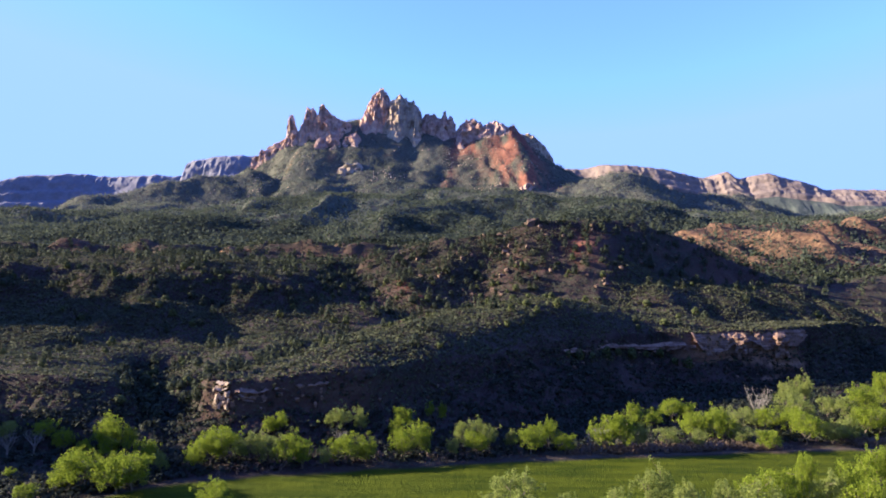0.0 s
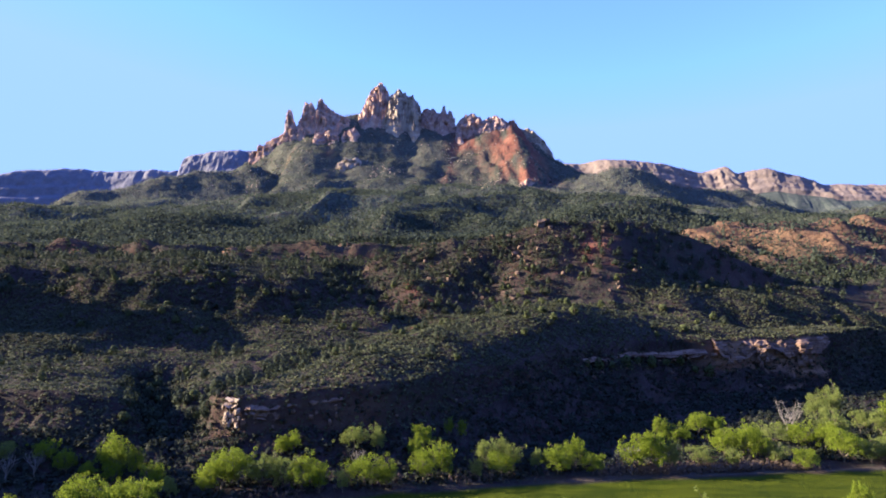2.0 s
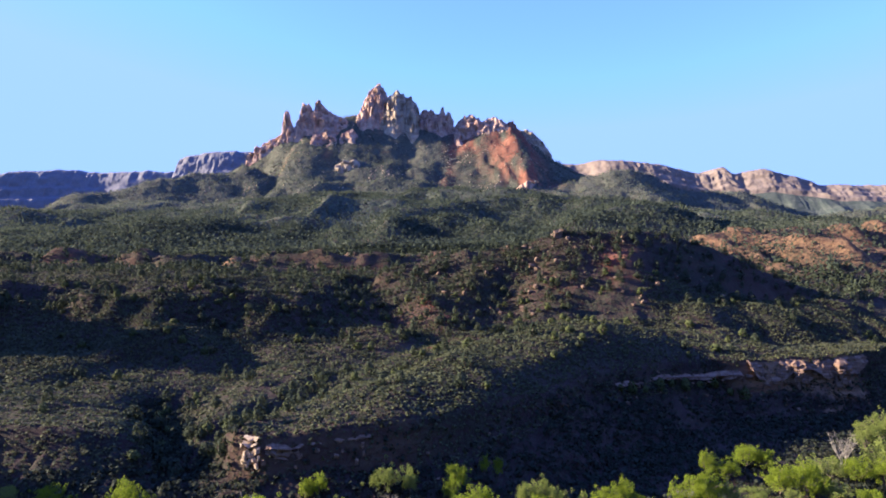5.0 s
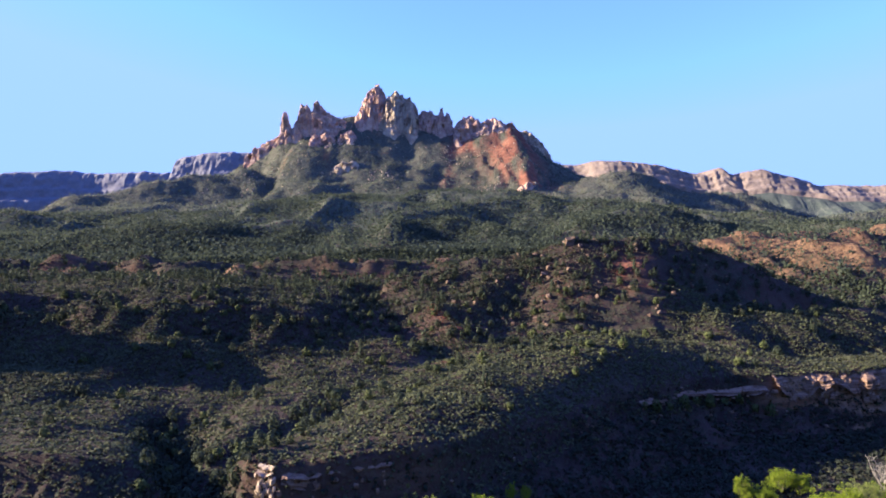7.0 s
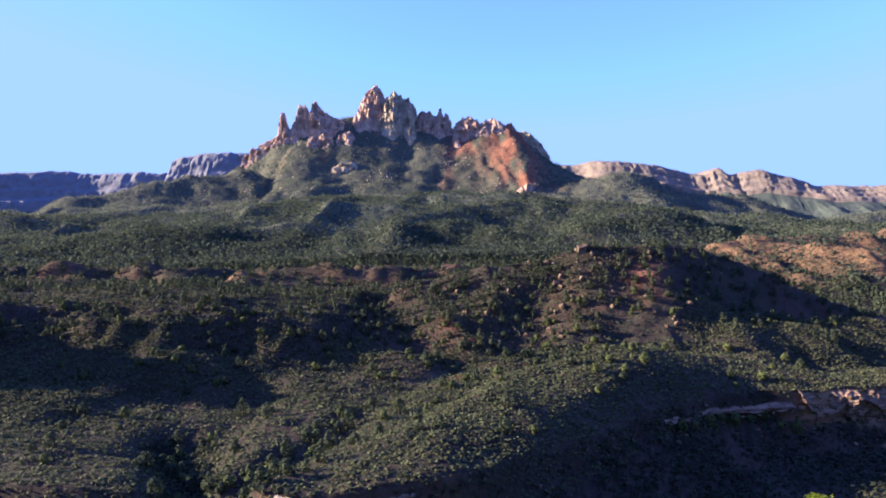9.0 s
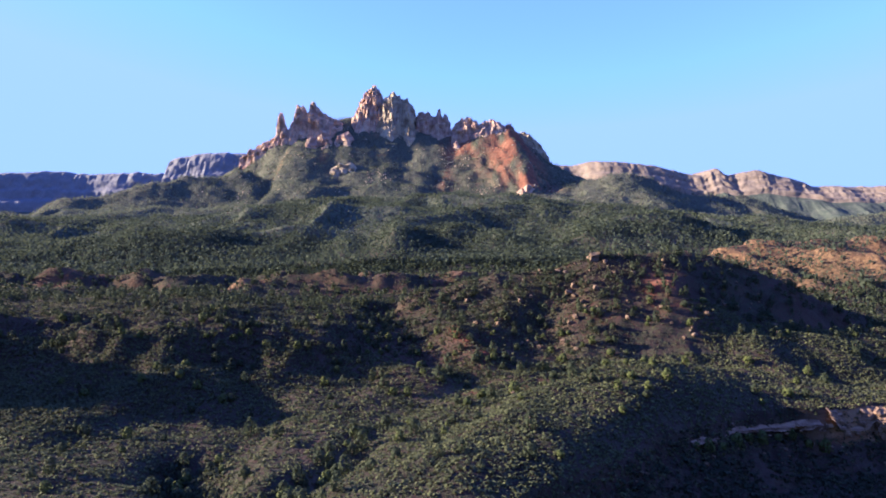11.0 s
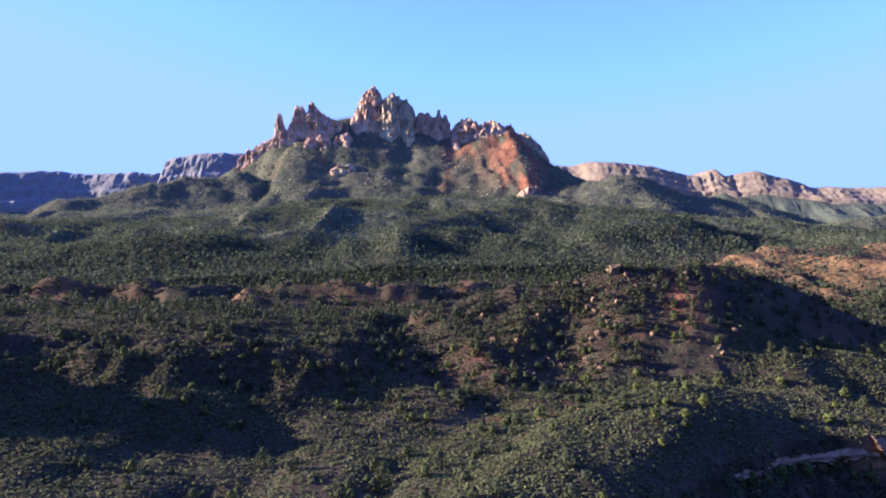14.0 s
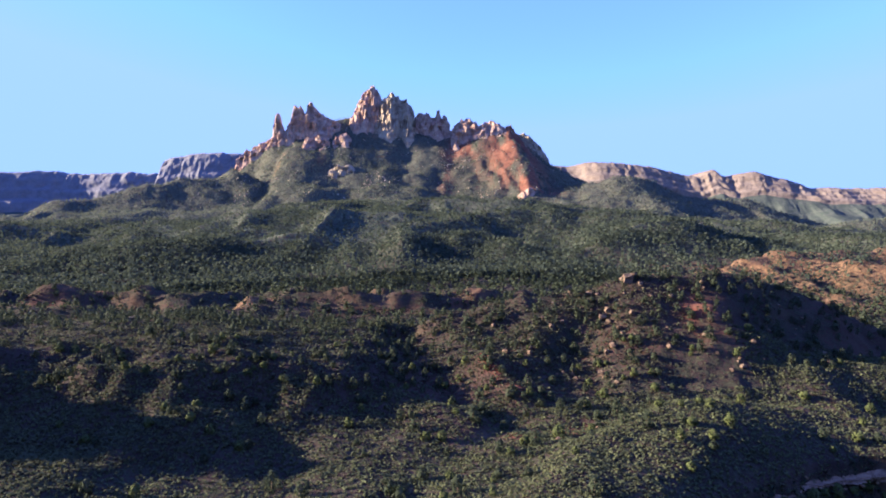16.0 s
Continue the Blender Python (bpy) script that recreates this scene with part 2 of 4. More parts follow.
WEST_MOUND = [(-153, 308, 27), (-141, 318, 33), (-128, 317, 31)]
EAST_KNOLL = [(116, 359, 37), (165, 381, 38.5), (200, 390, 38), (260, 404, 41), (340, 424, 44)]
BADLAND = [(215, 640, 60), (262, 672, 72), (298, 668, 81), (345, 680, 80), (420, 690, 86), (520, 700, 92)]
BADLAND_SPUR = [(300, 668, 83), (326, 630, 77), (350, 600, 69), (366, 572, 54)]
BADLAND_SPUR_C = [(262, 672, 78), (272, 622, 65), (284, 578, 51)]
BADLAND_SPUR_B = [(380, 684, 83), (395, 630, 68), (420, 590, 56)]
WASH = [(-86, 188, 1), (-82, 215, 8), (-78, 232, 13), (-70, 248, 16), (-58, 280, 20), (-34, 308, 23.5), (-16, 330, 26)]
RED_GULLY = [(-12, 322, 26), (-40, 350, 33), (-52, 385, 40), (-64, 425, 45)]
RED_BANK = [(-11, 344, 34), (-20, 357, 37), (-25, 374, 42)]
SIDE_WASH = [(-88, 190, 1), (-97, 214, 8), (-107, 236, 14), (-118, 254, 17)]
HOLLOW = [(13, 346, 30), (20, 366, 40), (30, 390, 50)]
WEST_GULLY = [(-60, 320, 25), (-66, 350, 34), (-72, 390, 45)]
# Ridges of the mountain and of the wooded foothills.
MAIN_CREST = [(-900, 1980, 160), (-740, 2030, 245), (-640, 2045, 290), (-595, 2048, 336), (-530, 2060, 408), (-470, 2050, 425), (-400, 2070, 462), (-310, 2090, 478), (-200, 2110, 494), (-75, 2100, 478),
              (30, 2080, 446), (130, 2050, 440), (215, 2010, 428)]
EAST_SHOULDER = [(130, 2080, 430), (241, 2230, 420), (301, 2230, 412), (350, 2230, 392), (400, 2230, 345), (430, 2220, 312), (500, 2180, 282)]
RED_SPUR = [(212, 2010, 428), (207, 1900, 374), (214, 1790, 305), (226, 1690, 240), (236, 1620, 192)]
RED_SPUR_B = [(80, 2030, 434), (66, 1930, 330), (58, 1840, 258), (54, 1760, 208)]
FACE_SPUR = [(-268, 2085, 476), (-246, 1980, 376), (-222, 1880, 294), (-170, 1770, 230)]
FACE_SPUR_B = [(-70, 2080, 466), (-58, 1960, 368), (-68, 1860, 288), (-84, 1770, 232)]
FACE_SPUR_C = [(-400, 2060, 455), (-395, 1980, 388), (-372, 1900, 320), (-350, 1800, 252)]
WEST_FOOTHILL = [(-1020, 1640, 130), (-975, 1650, 170), (-920, 1655, 198), (-860, 1690, 210), (-800, 1725, 224), (-740, 1760, 238), (-690, 1790, 260), (-540, 1830, 280)]
WEST_FOOTHILL_B = [(-1400, 1500, 100), (-1050, 1380, 105), (-820, 1420, 140)]
EAST_KNOB = [(330, 1760, 250), (421, 1710, 246), (482, 1710, 263), (559, 1710, 240), (627, 1710, 208), (788, 1710, 196), (940, 1700, 160)]
EAST_KNOB_B = [(330, 1930, 300), (345, 1820, 255), (360, 1720, 225)]
OLD_ROAD = [(-228, 453, 0), (-200, 440, 0), (-175, 417, 0), (-160, 402, 0)]
# unseen ridge added west of the view, its crest shaped to shade the bench
SHADE_RIDGE = [(-430, 130, 92), (-405, 205, 93), (-404, 230, 76), (-403, 252, 54), (-402, 275, 48), (-400, 305, 62), (-400, 326, 86), (-398, 343, 97), (-400, 352, 95), (-412, 374, 80), (-430, 410, 76)]
FAR_KNOLL = [(850, 1400, 120), (960, 1430, 142), (1080, 1450, 156)]


def profile(y, table):
    return np.interp(y, [p[0] for p in table], [p[1] for p in table])


def tent(x, y, line, slope, roundness):
    """A ridge with even sides; every stretch of its crest gives its own, the highest wins."""
    best = np.full(np.shape(x), -1e4)
    for ends in zip(line, line[1:]):
        d, high, _ = along(x, y, ends)
        best = np.maximum(best, high - slope * (np.sqrt(d * d + roundness * roundness) - roundness))
    return best


def foothill(x, y, line, slope, roundness):
    """A ridge whose sides run out into a long concave apron; the crest's height blends where two stretches are as near."""
    spans = [along(x, y, ends)[:2] for ends in zip(line, line[1:])]
    d = np.minimum.reduce([away for away, _ in spans])
    weights = [np.exp((d - away) / 45) for away, _ in spans]
    high = sum(w * z for w, (_, z) in zip(weights, spans)) / sum(weights)
    d = np.sqrt(d * d + roundness * roundness) - roundness
    return high - slope * (0.72 * d / (1 + d / 450) + 0.28 * d)


def rim_place(x):
    at, where, wide = zip(*RIM)
    return np.interp(x, at, where), np.interp(x, at, wide)


def height(x, y):
    """Height of the ground over the river flat."""
    x, y = np.asarray(x, float), np.asarray(y, float)
    wx = x + 5 * noise2(x, y, 38, 3) + 2.0 * noise2(x, y, 13, 5)
    wy = y + 5 * noise2(x, y, 41, 4) + 2.0 * noise2(x, y, 12, 6)
    s = wx / np.maximum(wy, 60)
    left, mid, right = profile(wy, LEFT), profile(wy, MIDDLE), profile(wy, RIGHT)
    bench = np.where(s < 0, mid + (left - mid) * step(-0.08, -0.42, s), mid + (right - mid) * step(0.12, 0.5, s))
    d, lift, side = along(x, y, BENCH_RIDGE)
    bench = bench + lift * np.where(side > 0, np.exp(-(d / 16) ** 2), np.exp(-(d / 33) ** 4))
    # the west bench is tilted to the east, added to dim the low sun on it
    bench = bench + 0.035 * np.clip(-x - 150, -60, 90) * step(205, 225, y) * (1 - step(300, 325, y)) * step(-88, -100, x)
    # steep, gullied hills
    gullies = ridged(x, y, 46, 3, 11)
    small = ridged(x, y, 17, 2, 15)
    for line, slope, soft, rough in ((ROCK_HILL, 0.72, 3, 1.3), (ROCK_HILL_EAST, 0.84, 3, 1.2), (HILL_SPUR, 0.75, 9, 0.8), (HILL_SPUR_B, 0.7, 6, 1.0), (EAST_KNOLL, 0.55, 10, 0.7), (WEST_SPUR, 0.6, 9, 1.6), (WEST_TERRACE, 0.5, 11, 0.5), (WEST_MOUND, 0.6, 5, 0.6), (SHADE_RIDGE, 0.95, 8, 9.0),
                                     (BADLAND, 0.55, 8, 3.5), (BADLAND_SPUR, 0.68, 4, 3.5), (BADLAND_SPUR_B, 0.68, 4, 3.5), (BADLAND_SPUR_C, 0.68, 4, 3.5)):
        t = tent(wx, wy, line, slope, soft) + rough * (gullies + 0.25 * small)
        bench = smooth_max(t, bench, 5)
    ribs = np.exp(-(along(x, y, BADLAND)[0] / 70) ** 4) * (1 - step(0, 25, y - 690))
    bench = bench + ribs * 4.5 * ridged(x + 0.25 * y, y * 0.3, 36, 2, 29)
    # washes cut into the bench
    for line, wide, cut in ((WASH, 8, 6), (SIDE_WASH, 11, 12), (RED_GULLY, 13, 5.5), (WEST_GULLY, 10, 4), (HOLLOW, 10, 1.5)):
        d, _, _ = along(wx, wy, line)
        bench = bench - cut * np.exp(-(d / wide) ** 2) * step(186, 205, y) * (1 - 0.7 * step(225, 285, y) * (1 - step(330, 350, y)))
    d, _, _ = along(x, y, RED_BANK)
    bench = bench + 2 * np.exp(-(d / 7) ** 2)
    # small steep bank on the rise behind the bench
    face = step(318, 334, wy) * (1 - step(352, 380, wy)) * (1 - step(0.0, 0.1, s))
    bench = bench + face * (1 - step(-0.2, -0.1, s)) * 4.0 * gullies
    bench = bench + step(305, 345, y) * (1 - step(560, 700, y)) * (2.2 * fractal(x, y, 60, 3, 23) + 0.5 * small)
    # badland cone and red bluffs on the plain behind
    cone = 63.5 - 0.9 * np.hypot(x + 165, (y - 487) * 0.8)
    bench = smooth_max(cone, bench, 2)
    bluff = step(486, 500, wy + 10 * noise2(x, y, 60, 21)) * (1 - step(515, 555, wy)) * (1 - step(0.1, 0.2, s)) * (1 - np.exp(-(np.hypot(x + 165, y - 487) / 30) ** 2))
    bench = bench + bluff * (6.5 + 3 * gullies + 1.5 * small)
    mounds = step(455, 480, wy) * (1 - step(510, 540, wy)) * (1 - step(0.0, 0.1, s))
    bench = bench + mounds * 4.0 * np.clip(ridged(x, y, 30, 2, 27), -0.2, 1)
    # mountain
    rough = 17 * ridged(x, y, 150, 4, 31) + 10 * fractal(x, y, 40, 3, 37)
    mount = np.full(np.shape(x), -500.0)
    for line, slope, soft in ((MAIN_CREST, 1.0, 8), (EAST_SHOULDER, 1.0, 10), (RED_SPUR, 0.78, 5), (RED_SPUR_B, 0.85, 8), (FACE_SPUR, 0.62, 45),
                              (FACE_SPUR_B, 0.58, 22), (FACE_SPUR_C, 0.7, 50), (WEST_FOOTHILL, 0.72, 10), (WEST_FOOTHILL_B, 0.28, 40),
                              (EAST_KNOB, 0.5, 18), (EAST_KNOB_B, 0.6, 14), (FAR_KNOLL, 0.3, 30)):
        rise = foothill(x, y, line, slope, soft)
        if line in (FACE_SPUR, FACE_SPUR_B, FACE_SPUR_C):
            rise = rise - 0.9 * np.clip(-450 - x, 0, 1000)
        mount = smooth_max(rise, mount, 10)
    mount = mount - 320 * (1 - step(950, 1450, y))
    mount = mount + rough * 0.55 * step(0, 140, mount - bench + 60) * (1 - 0.6 * step(420, 470, mount))
    scar = np.exp(-(along(x, y, RED_SPUR)[0] / 110) ** 4) * step(200, 270, mount)
    mount = mount + scar * 9 * ridged(x + 0.2 * y, y * 0.22, 30, 3, 47)
    bench = bench + step(560, 900, y) * (17 * fractal(x, y * 0.7, 190, 3, 41) + 13 * ridged(x, y * 0.6, 120, 2, 43)) + 1.2 * step(220, 300, y) * fractal(x, y, 28, 2, 44)
    # the country falls away towards the far valleys on both sides
    bench = bench - step(950, 1400, y) * 20 * step(-0.45, -0.68, s) - step(1250, 1900, y) * 30 * step(0.45, 0.6, s)
    z = smooth_max(mount, bench, 22 * step(900, 1400, y) + 1)
    # river flat and the slope up to the rim, broken by a cliff band
    rim, wide = rim_place(x)
    rim = rim + 1.3 * noise2(x, y, 13, 8)
    up = np.clip((y - rim + wide) / wide, 0, 1)
    west, east = step(5, -20, x) * step(-84, -76, x), step(80, 115, x)
    cliff = 0.33 * west + 0.22 * east + 0.15
    talus = (1 - cliff) * up ** (1.1 + 0.6 * west + 0.5 * east) + cliff * step(0.8, 1.0, up)
    flat = 1.2 * step(0, 14, y - rim + wide + 16) * (0.6 + 0.5 * noise2(x, y, 9, 9))
    z = flat + (z - flat) * talus
    z = z + 1.7 * step(0.02, 0.3, up) * (1 - step(0.7, 0.98, up)) * ridged(x, y * 0.45, 12, 3, 53)
    z = z + 0.7 * step(0.05, 0.3, up) * fractal(x, y, 11, 3, 51)
    return z

# ---- building helpers ----
def mesh_of(name, verts, faces, material, smooth=False):
    """A mesh from arrays: verts (n, 3), faces (m, 3) or (m, 4)."""
    verts, faces = np.asarray(verts, np.float32), np.asarray(faces, np.int32)
    me = bpy.data.meshes.new(name)
    me.vertices.add(len(verts))
    me.vertices.foreach_set("co", verts.ravel())
    n = faces.shape[1]
    me.loops.add(faces.size)
    me.loops.foreach_set("vertex_index", faces.ravel())
    me.polygons.add(len(faces))
    me.polygons.foreach_set("loop_start", np.arange(0, faces.size, n, dtype=np.int32))
    me.polygons.foreach_set("loop_total", np.full(len(faces), n, np.int32))
    me.polygons.foreach_set("use_smooth", np.full(len(faces), smooth))
    me.materials.append(material)
    me.update(calc_edges=True)
    return me


def part(name, mesh, parent, label=""):
    ob = new(name, mesh)
    ob.parent = parent
    return tagged(ob, label)


def merge(pieces):
    """Joins (verts, faces) pieces into one pair."""
    at, vs, fs = 0, [], []
    for v, f in pieces:
        vs.append(v)
        fs.append(f + at)
        at += len(v)
    return np.concatenate(vs), np.concatenate(fs)


def grid_faces(rows, cols, closed=False):
    i, j = np.meshgrid(np.arange(rows - 1), np.arange(cols if closed else cols - 1), indexing="ij")
    k = (j + 1) % cols
    return np.stack([i * cols + j, i * cols + k, (i + 1) * cols + k, (i + 1) * cols + j], -1).reshape(-1, 4)


def tube(points, radii, sides=6):
    """A tapered limb along points."""
    points, rings = [Vector(p) for p in points], []
    for i, p in enumerate(points):
        way = (points[min(i + 1, len(points) - 1)] - points[max(i - 1, 0)]).normalized()
        a = way.orthogonal().normalized()
        b = way.cross(a)
        rings += [p + (a * math.cos(t) + b * math.sin(t)) * radii[i] for t in np.arange(sides) * 2 * math.pi / sides]
    return np.array(rings), grid_faces(len(points), sides, True)


def leaf_cards(rs, centres, size, flat=0.5, facing=None):
    """Small leaf-spray quads at the centres, with random turns or lying loosely on a crown's surface."""
    n = len(centres)
    if facing is None:
        a = rs.normal(size=(n, 3))
    else:
        out_way = facing / np.maximum(np.linalg.norm(facing, axis=1), 1e-6)[:, None] + rs.normal(size=(n, 3)) * 0.25
        a = np.cross(out_way, rs.normal(size=(n, 3)))
    a /= np.linalg.norm(a, axis=1)[:, None]
    b = np.cross(a, rs.normal(size=(n, 3)) if facing is None else out_way)
    b /= np.linalg.norm(b, axis=1)[:, None]
    s = size * rs.uniform(0.6, 1.3, (n, 1))
    a, b = a * s, b * s * flat
    c = np.asarray(centres)
    v = np.stack([c - a * 0.5, c + b, c + a * 0.5, c - b], 1).reshape(-1, 3)
    return v, np.arange(4 * n).reshape(-1, 4)

# ---- the ground, one sheet to the horizon ----
ahead = np.radians(np.concatenate([np.linspace(-66, -45, 48)[:-1], np.linspace(-45, 45, 440)]))
behind = np.radians(np.linspace(46, 294, 44)[1:-1])
bearing = np.concatenate([ahead, behind])
reach = np.concatenate([[0.05, 30, 60, 90, 110, 125, 138], np.geomspace(148, 560, 290), np.geomspace(560, 2500, 210)[1:], np.geomspace(2500, 4880, 14)[1:]])
RR, AA = np.meshgrid(reach, bearing, indexing="ij")
GX, GY = RR * np.sin(AA) + 7, RR * np.cos(AA) - 5
GZ = height(GX, GY)
level = step(0.2, -0.3, np.cos(AA))
GZ = GZ * (1 - level)
# unseen valley side added behind, to hold sky light off the facing slopes
GZ = GZ + step(0.15, -0.35, np.cos(AA)) * step(260, 900, RR) * (300 + 40 * fractal(GX, GY, 320, 3, 171))
verts = np.stack([GX, GY, GZ], -1).reshape(-1, 3)
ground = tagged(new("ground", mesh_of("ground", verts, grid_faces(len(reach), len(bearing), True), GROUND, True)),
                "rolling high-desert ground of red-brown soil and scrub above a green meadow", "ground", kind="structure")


def meadow_edge(x):
    return np.interp(x, [-300, -95, -68, -41, 2, 51, 133, 300], [123, 143, 161, 168, 175, 182, 190, 205])


def hill_soil(x, y):
    """The bare brown-red ground of the rock hill, left off the east side to darken its shade."""
    d = np.minimum(along(x, y, ROCK_HILL)[0], along(x, y, ROCK_HILL_EAST)[0])
    return np.exp(-(d / 62) ** 4) * step(340, 360, y) * (1 - step(92, 112, x)) * step(-0.5, 0.6, 0.1 + fractal(x, y, 34, 3, 67))


def red_soil(x, y):
    """Where the soil is bare and red: gullies, badlands and the scree of the spur."""
    m = 0.4 * step(0.15, 0.7, fractal(x, y, 60, 3, 61)) * (0.25 + 0.75 * step(470, 490, y)) * step(330, 350, y) * (1 - step(560, 700, y))
    d, _, _ = along(x, y, RED_BANK)
    m = np.maximum(m, np.exp(-(d / 3.6) ** 2) * step(-0.6, 0.3, noise2(x, y, 5, 63)))
    m = np.maximum(m, 0.2 * hill_soil(x, y) * (0.35 + 0.65 * step(-10, 30, x)))
    m = np.maximum(m, 0.6 * np.exp(-((x + 10) / 28) ** 4 - ((y - 312 - 0.15 * x) / 8) ** 2) * step(-0.6, 0.4, noise2(x, y, 7, 64)))
    m = np.maximum(m, 0.8 * np.exp(-((x - 87) / 10) ** 4 - ((y - 386) / 17) ** 4) * step(-0.7, 0.3, fractal(x, y, 9, 2, 65)))
    d, _, _ = along(x, y, BADLAND)
    m = np.maximum(m, np.exp(-(d / 60) ** 4) * (0.3 + 0.3 * noise2(x, y, 30, 66)))
    d, high, side = along(x, y, RED_SPUR)
    e, _, _ = along(x, y, RED_SPUR_B)
    scree = np.exp(-(np.minimum(d, e * 1.4) / 85) ** 4) * step(185, 235, high) * step(-0.5, 0.4, 0.4 + fractal(x, y * 0.25, 26, 4, 71))
    scree = scree * (1 - 0.9 * np.exp(-((x - 66) / 42) ** 4) * (1 - step(1880, 1950, y + 20 * noise2(x, y, 30, 72))))
    m = np.maximum(m, badland_bare(x, y) * (0.3 + 0.4 * noise2(x, y, 24, 66)))
    return np.clip(np.maximum(m, scree), 0, 1)


def badland_bare(x, y):
    """Bare eroded slopes: the badland ridge, the cone and the red bluffs."""
    near = np.full(np.shape(x), 1e9)
    for line in (BADLAND, BADLAND_SPUR, BADLAND_SPUR_B, BADLAND_SPUR_C):
        near = np.minimum(near, along(x, y, line)[0])
    m = np.exp(-(near / 36) ** 4)
    m = np.maximum(m, np.exp(-(np.hypot(x + 165, y - 487) / 17) ** 4))
    open_band = step(462, 485, y) * (1 - step(535, 575, y)) * (1 - step(0.08, 0.2, x / np.maximum(y, 60)))
    m = np.maximum(m, 0.9 * np.exp(-((x + 338 + 0.2 * (y - 1900)) / 14) ** 2 - ((y - 1905) / 36) ** 4))
    return np.maximum(m, 0.3 * open_band * step(-0.3, 0.5, fractal(x, y, 45, 3, 69)))


def scrub_cover(x, y):
    red = red_soil(x, y)
    open_bench = (1 - step(300, 345, y)) * step(0, 6, y - rim_place(x)[0])
    wood = step(560, 680, y)
    part_cover = 0.55 + 0.4 * step(-0.4, 0.5, fractal(x, y, 60, 3, 81))
    part_cover = np.maximum(part_cover, 0.85 * step(400, 440, y) * (1 - hill_soil(x, y)))
    return np.clip(np.maximum(np.maximum(part_cover, 0.75 * open_bench + 0.25 * part_cover), 0.97 * wood) * (1 - 0.75 * red), 0, 1)


fx, fy = verts[:, 0].astype(float), verts[:, 1].astype(float)
track = (0.15 + 0.85 * step(5, 45, fx)) * step(0.5, 1.5, fy - meadow_edge(fx)) * (1 - step(2.2, 4.2, fy - meadow_edge(fx) + 1.5 * noise2(fx, fy, 9, 95)))
track = np.maximum(track, np.exp(-(along(fx, fy, OLD_ROAD)[0] / 2.4) ** 2))
track = np.maximum(track, 0.8 * np.exp(-(along(fx, fy, WASH)[0] / 2.6) ** 2) * step(228, 240, fy))
# two distance masks carry the scrub's painted haze; upland also roughens the ground
for label, value in (("tan", np.clip(badland_bare(fx, fy) + 0.08 * hill_soil(fx, fy) * step(0, 40, fx), 0, 1)), ("upland", step(1150, 1600, fy)), ("hazed_floor", step(640, 900, fy)), ("track", track), ("red", red_soil(fx, fy)), ("scrub", scrub_cover(fx, fy)), ("stone", step(0.0, 1.0, np.where(fy > 1100, step(-600, -480, fx) * (0.1 + 0.7 * step(0.15, 0.6, fractal(fx, fy, 120, 4, 151) + 0.5 * step(380, 470, verts[:, 2]))), np.maximum(0.03 + 0.16 * step(300, 360, fy), np.maximum(step(95, 125, fx), 0.3 * step(-78, -73, fx) * (1 - step(-30, -12, fx)) * (1 - step(212, 216, fy))) * (1 - step(150, 200, fx + 12 * noise2(fx, fy, 9, 93))) * (1 - step(292, 300, fy)))))),
                     ("meadow", step(1.5, -1.5, fy - meadow_edge(fx) + 1.2 * noise2(fx, fy, 7, 91)))):
    layer = ground.data.attributes.new(label, "FLOAT", "POINT")
    layer.data.foreach_set("value", np.ascontiguousarray(value, np.float32))


# ---- crags, mesas ----
def crag(name, label, skyline, depth, seed, run=38, stone=CRAG):
    """A ragged rock mass on the ridge: skyline is (across, rise) per metre of distance, at that depth."""
    across, rise = [p[0] for p in skyline], [p[1] for p in skyline]
    u = np.arange(across[0] * depth, across[-1] * depth, 1.7)
    v = np.concatenate([np.arange(-110, -30, 4.0), np.arange(-30, 12, 1.8), np.arange(12, 60, 5.0)])
    U, V = np.meshgrid(u, v)
    x, y = U, depth + V
    edge = np.minimum(step(0, 6, U - u[0]), step(0, 6, u[-1] - U))
    top = 60 + np.interp(U / depth, across, rise) * depth + 1.6 * noise2(U, U * 0, 7, seed)
    lift = np.maximum(top - height(U, np.full_like(U, depth)), 0)
    # buttresses: the cliff foot wanders in and out along the crest
    flute = 9 * ridged(U, V * 0.12, 30, 3, seed + 2) + 5 * noise2(U, V * 0.3, 9, seed + 5)
    front = np.clip((-V - 5 - flute * 0.5) / (run * (1 + 0.35 * noise2(U, U * 0, 26, seed + 8))), 0, 1)
    back = np.clip((V - 5) / 26, 0, 1)
    share = (1 - np.maximum(front, back)) ** 1.15
    teeth = ridged(U, V, 24, 3, seed + 21) * 0.30 + noise2(U, V, 9, seed + 23) * 0.12
    tiers = share + teeth * np.clip(4 * share * (1 - share), 0, 1) * step(1, 8, -V) + 0.04 * np.sin(share * 19 + 3 * noise2(U, V, 14, seed))
    rough = (6 * ridged(U, V, 13, 3, seed + 11) + 5 * noise2(U, V, 4.5, seed + 13)) * step(0.02, 0.3, share) * step(0, 10, lift) * step(2, 9, -V)
    z = height(x, y) - 7 + (lift + 7) * np.clip(tiers, 0, 1) * (0.25 + 0.75 * edge) + rough
    z = np.minimum(z, top + 1.5)
    # blocky breaks across the joints
    body = step(0.05, 0.3, share) * step(0, 10, lift)
    x = x + body * (2.0 * noise2(U, z, 8, seed + 31) + 1.2 * noise2(U, z, 3.5, seed + 32))
    y = y + body * (7 * noise2(U, z * 1.2, 13, seed + 33) + 4 * noise2(U, z * 1.5, 5.5, seed + 35))
    return tagged(new(name, mesh_of(name, np.stack([x, y, z], -1).reshape(-1, 3), grid_faces(len(v), len(u)), stone)), label, "rock crag")


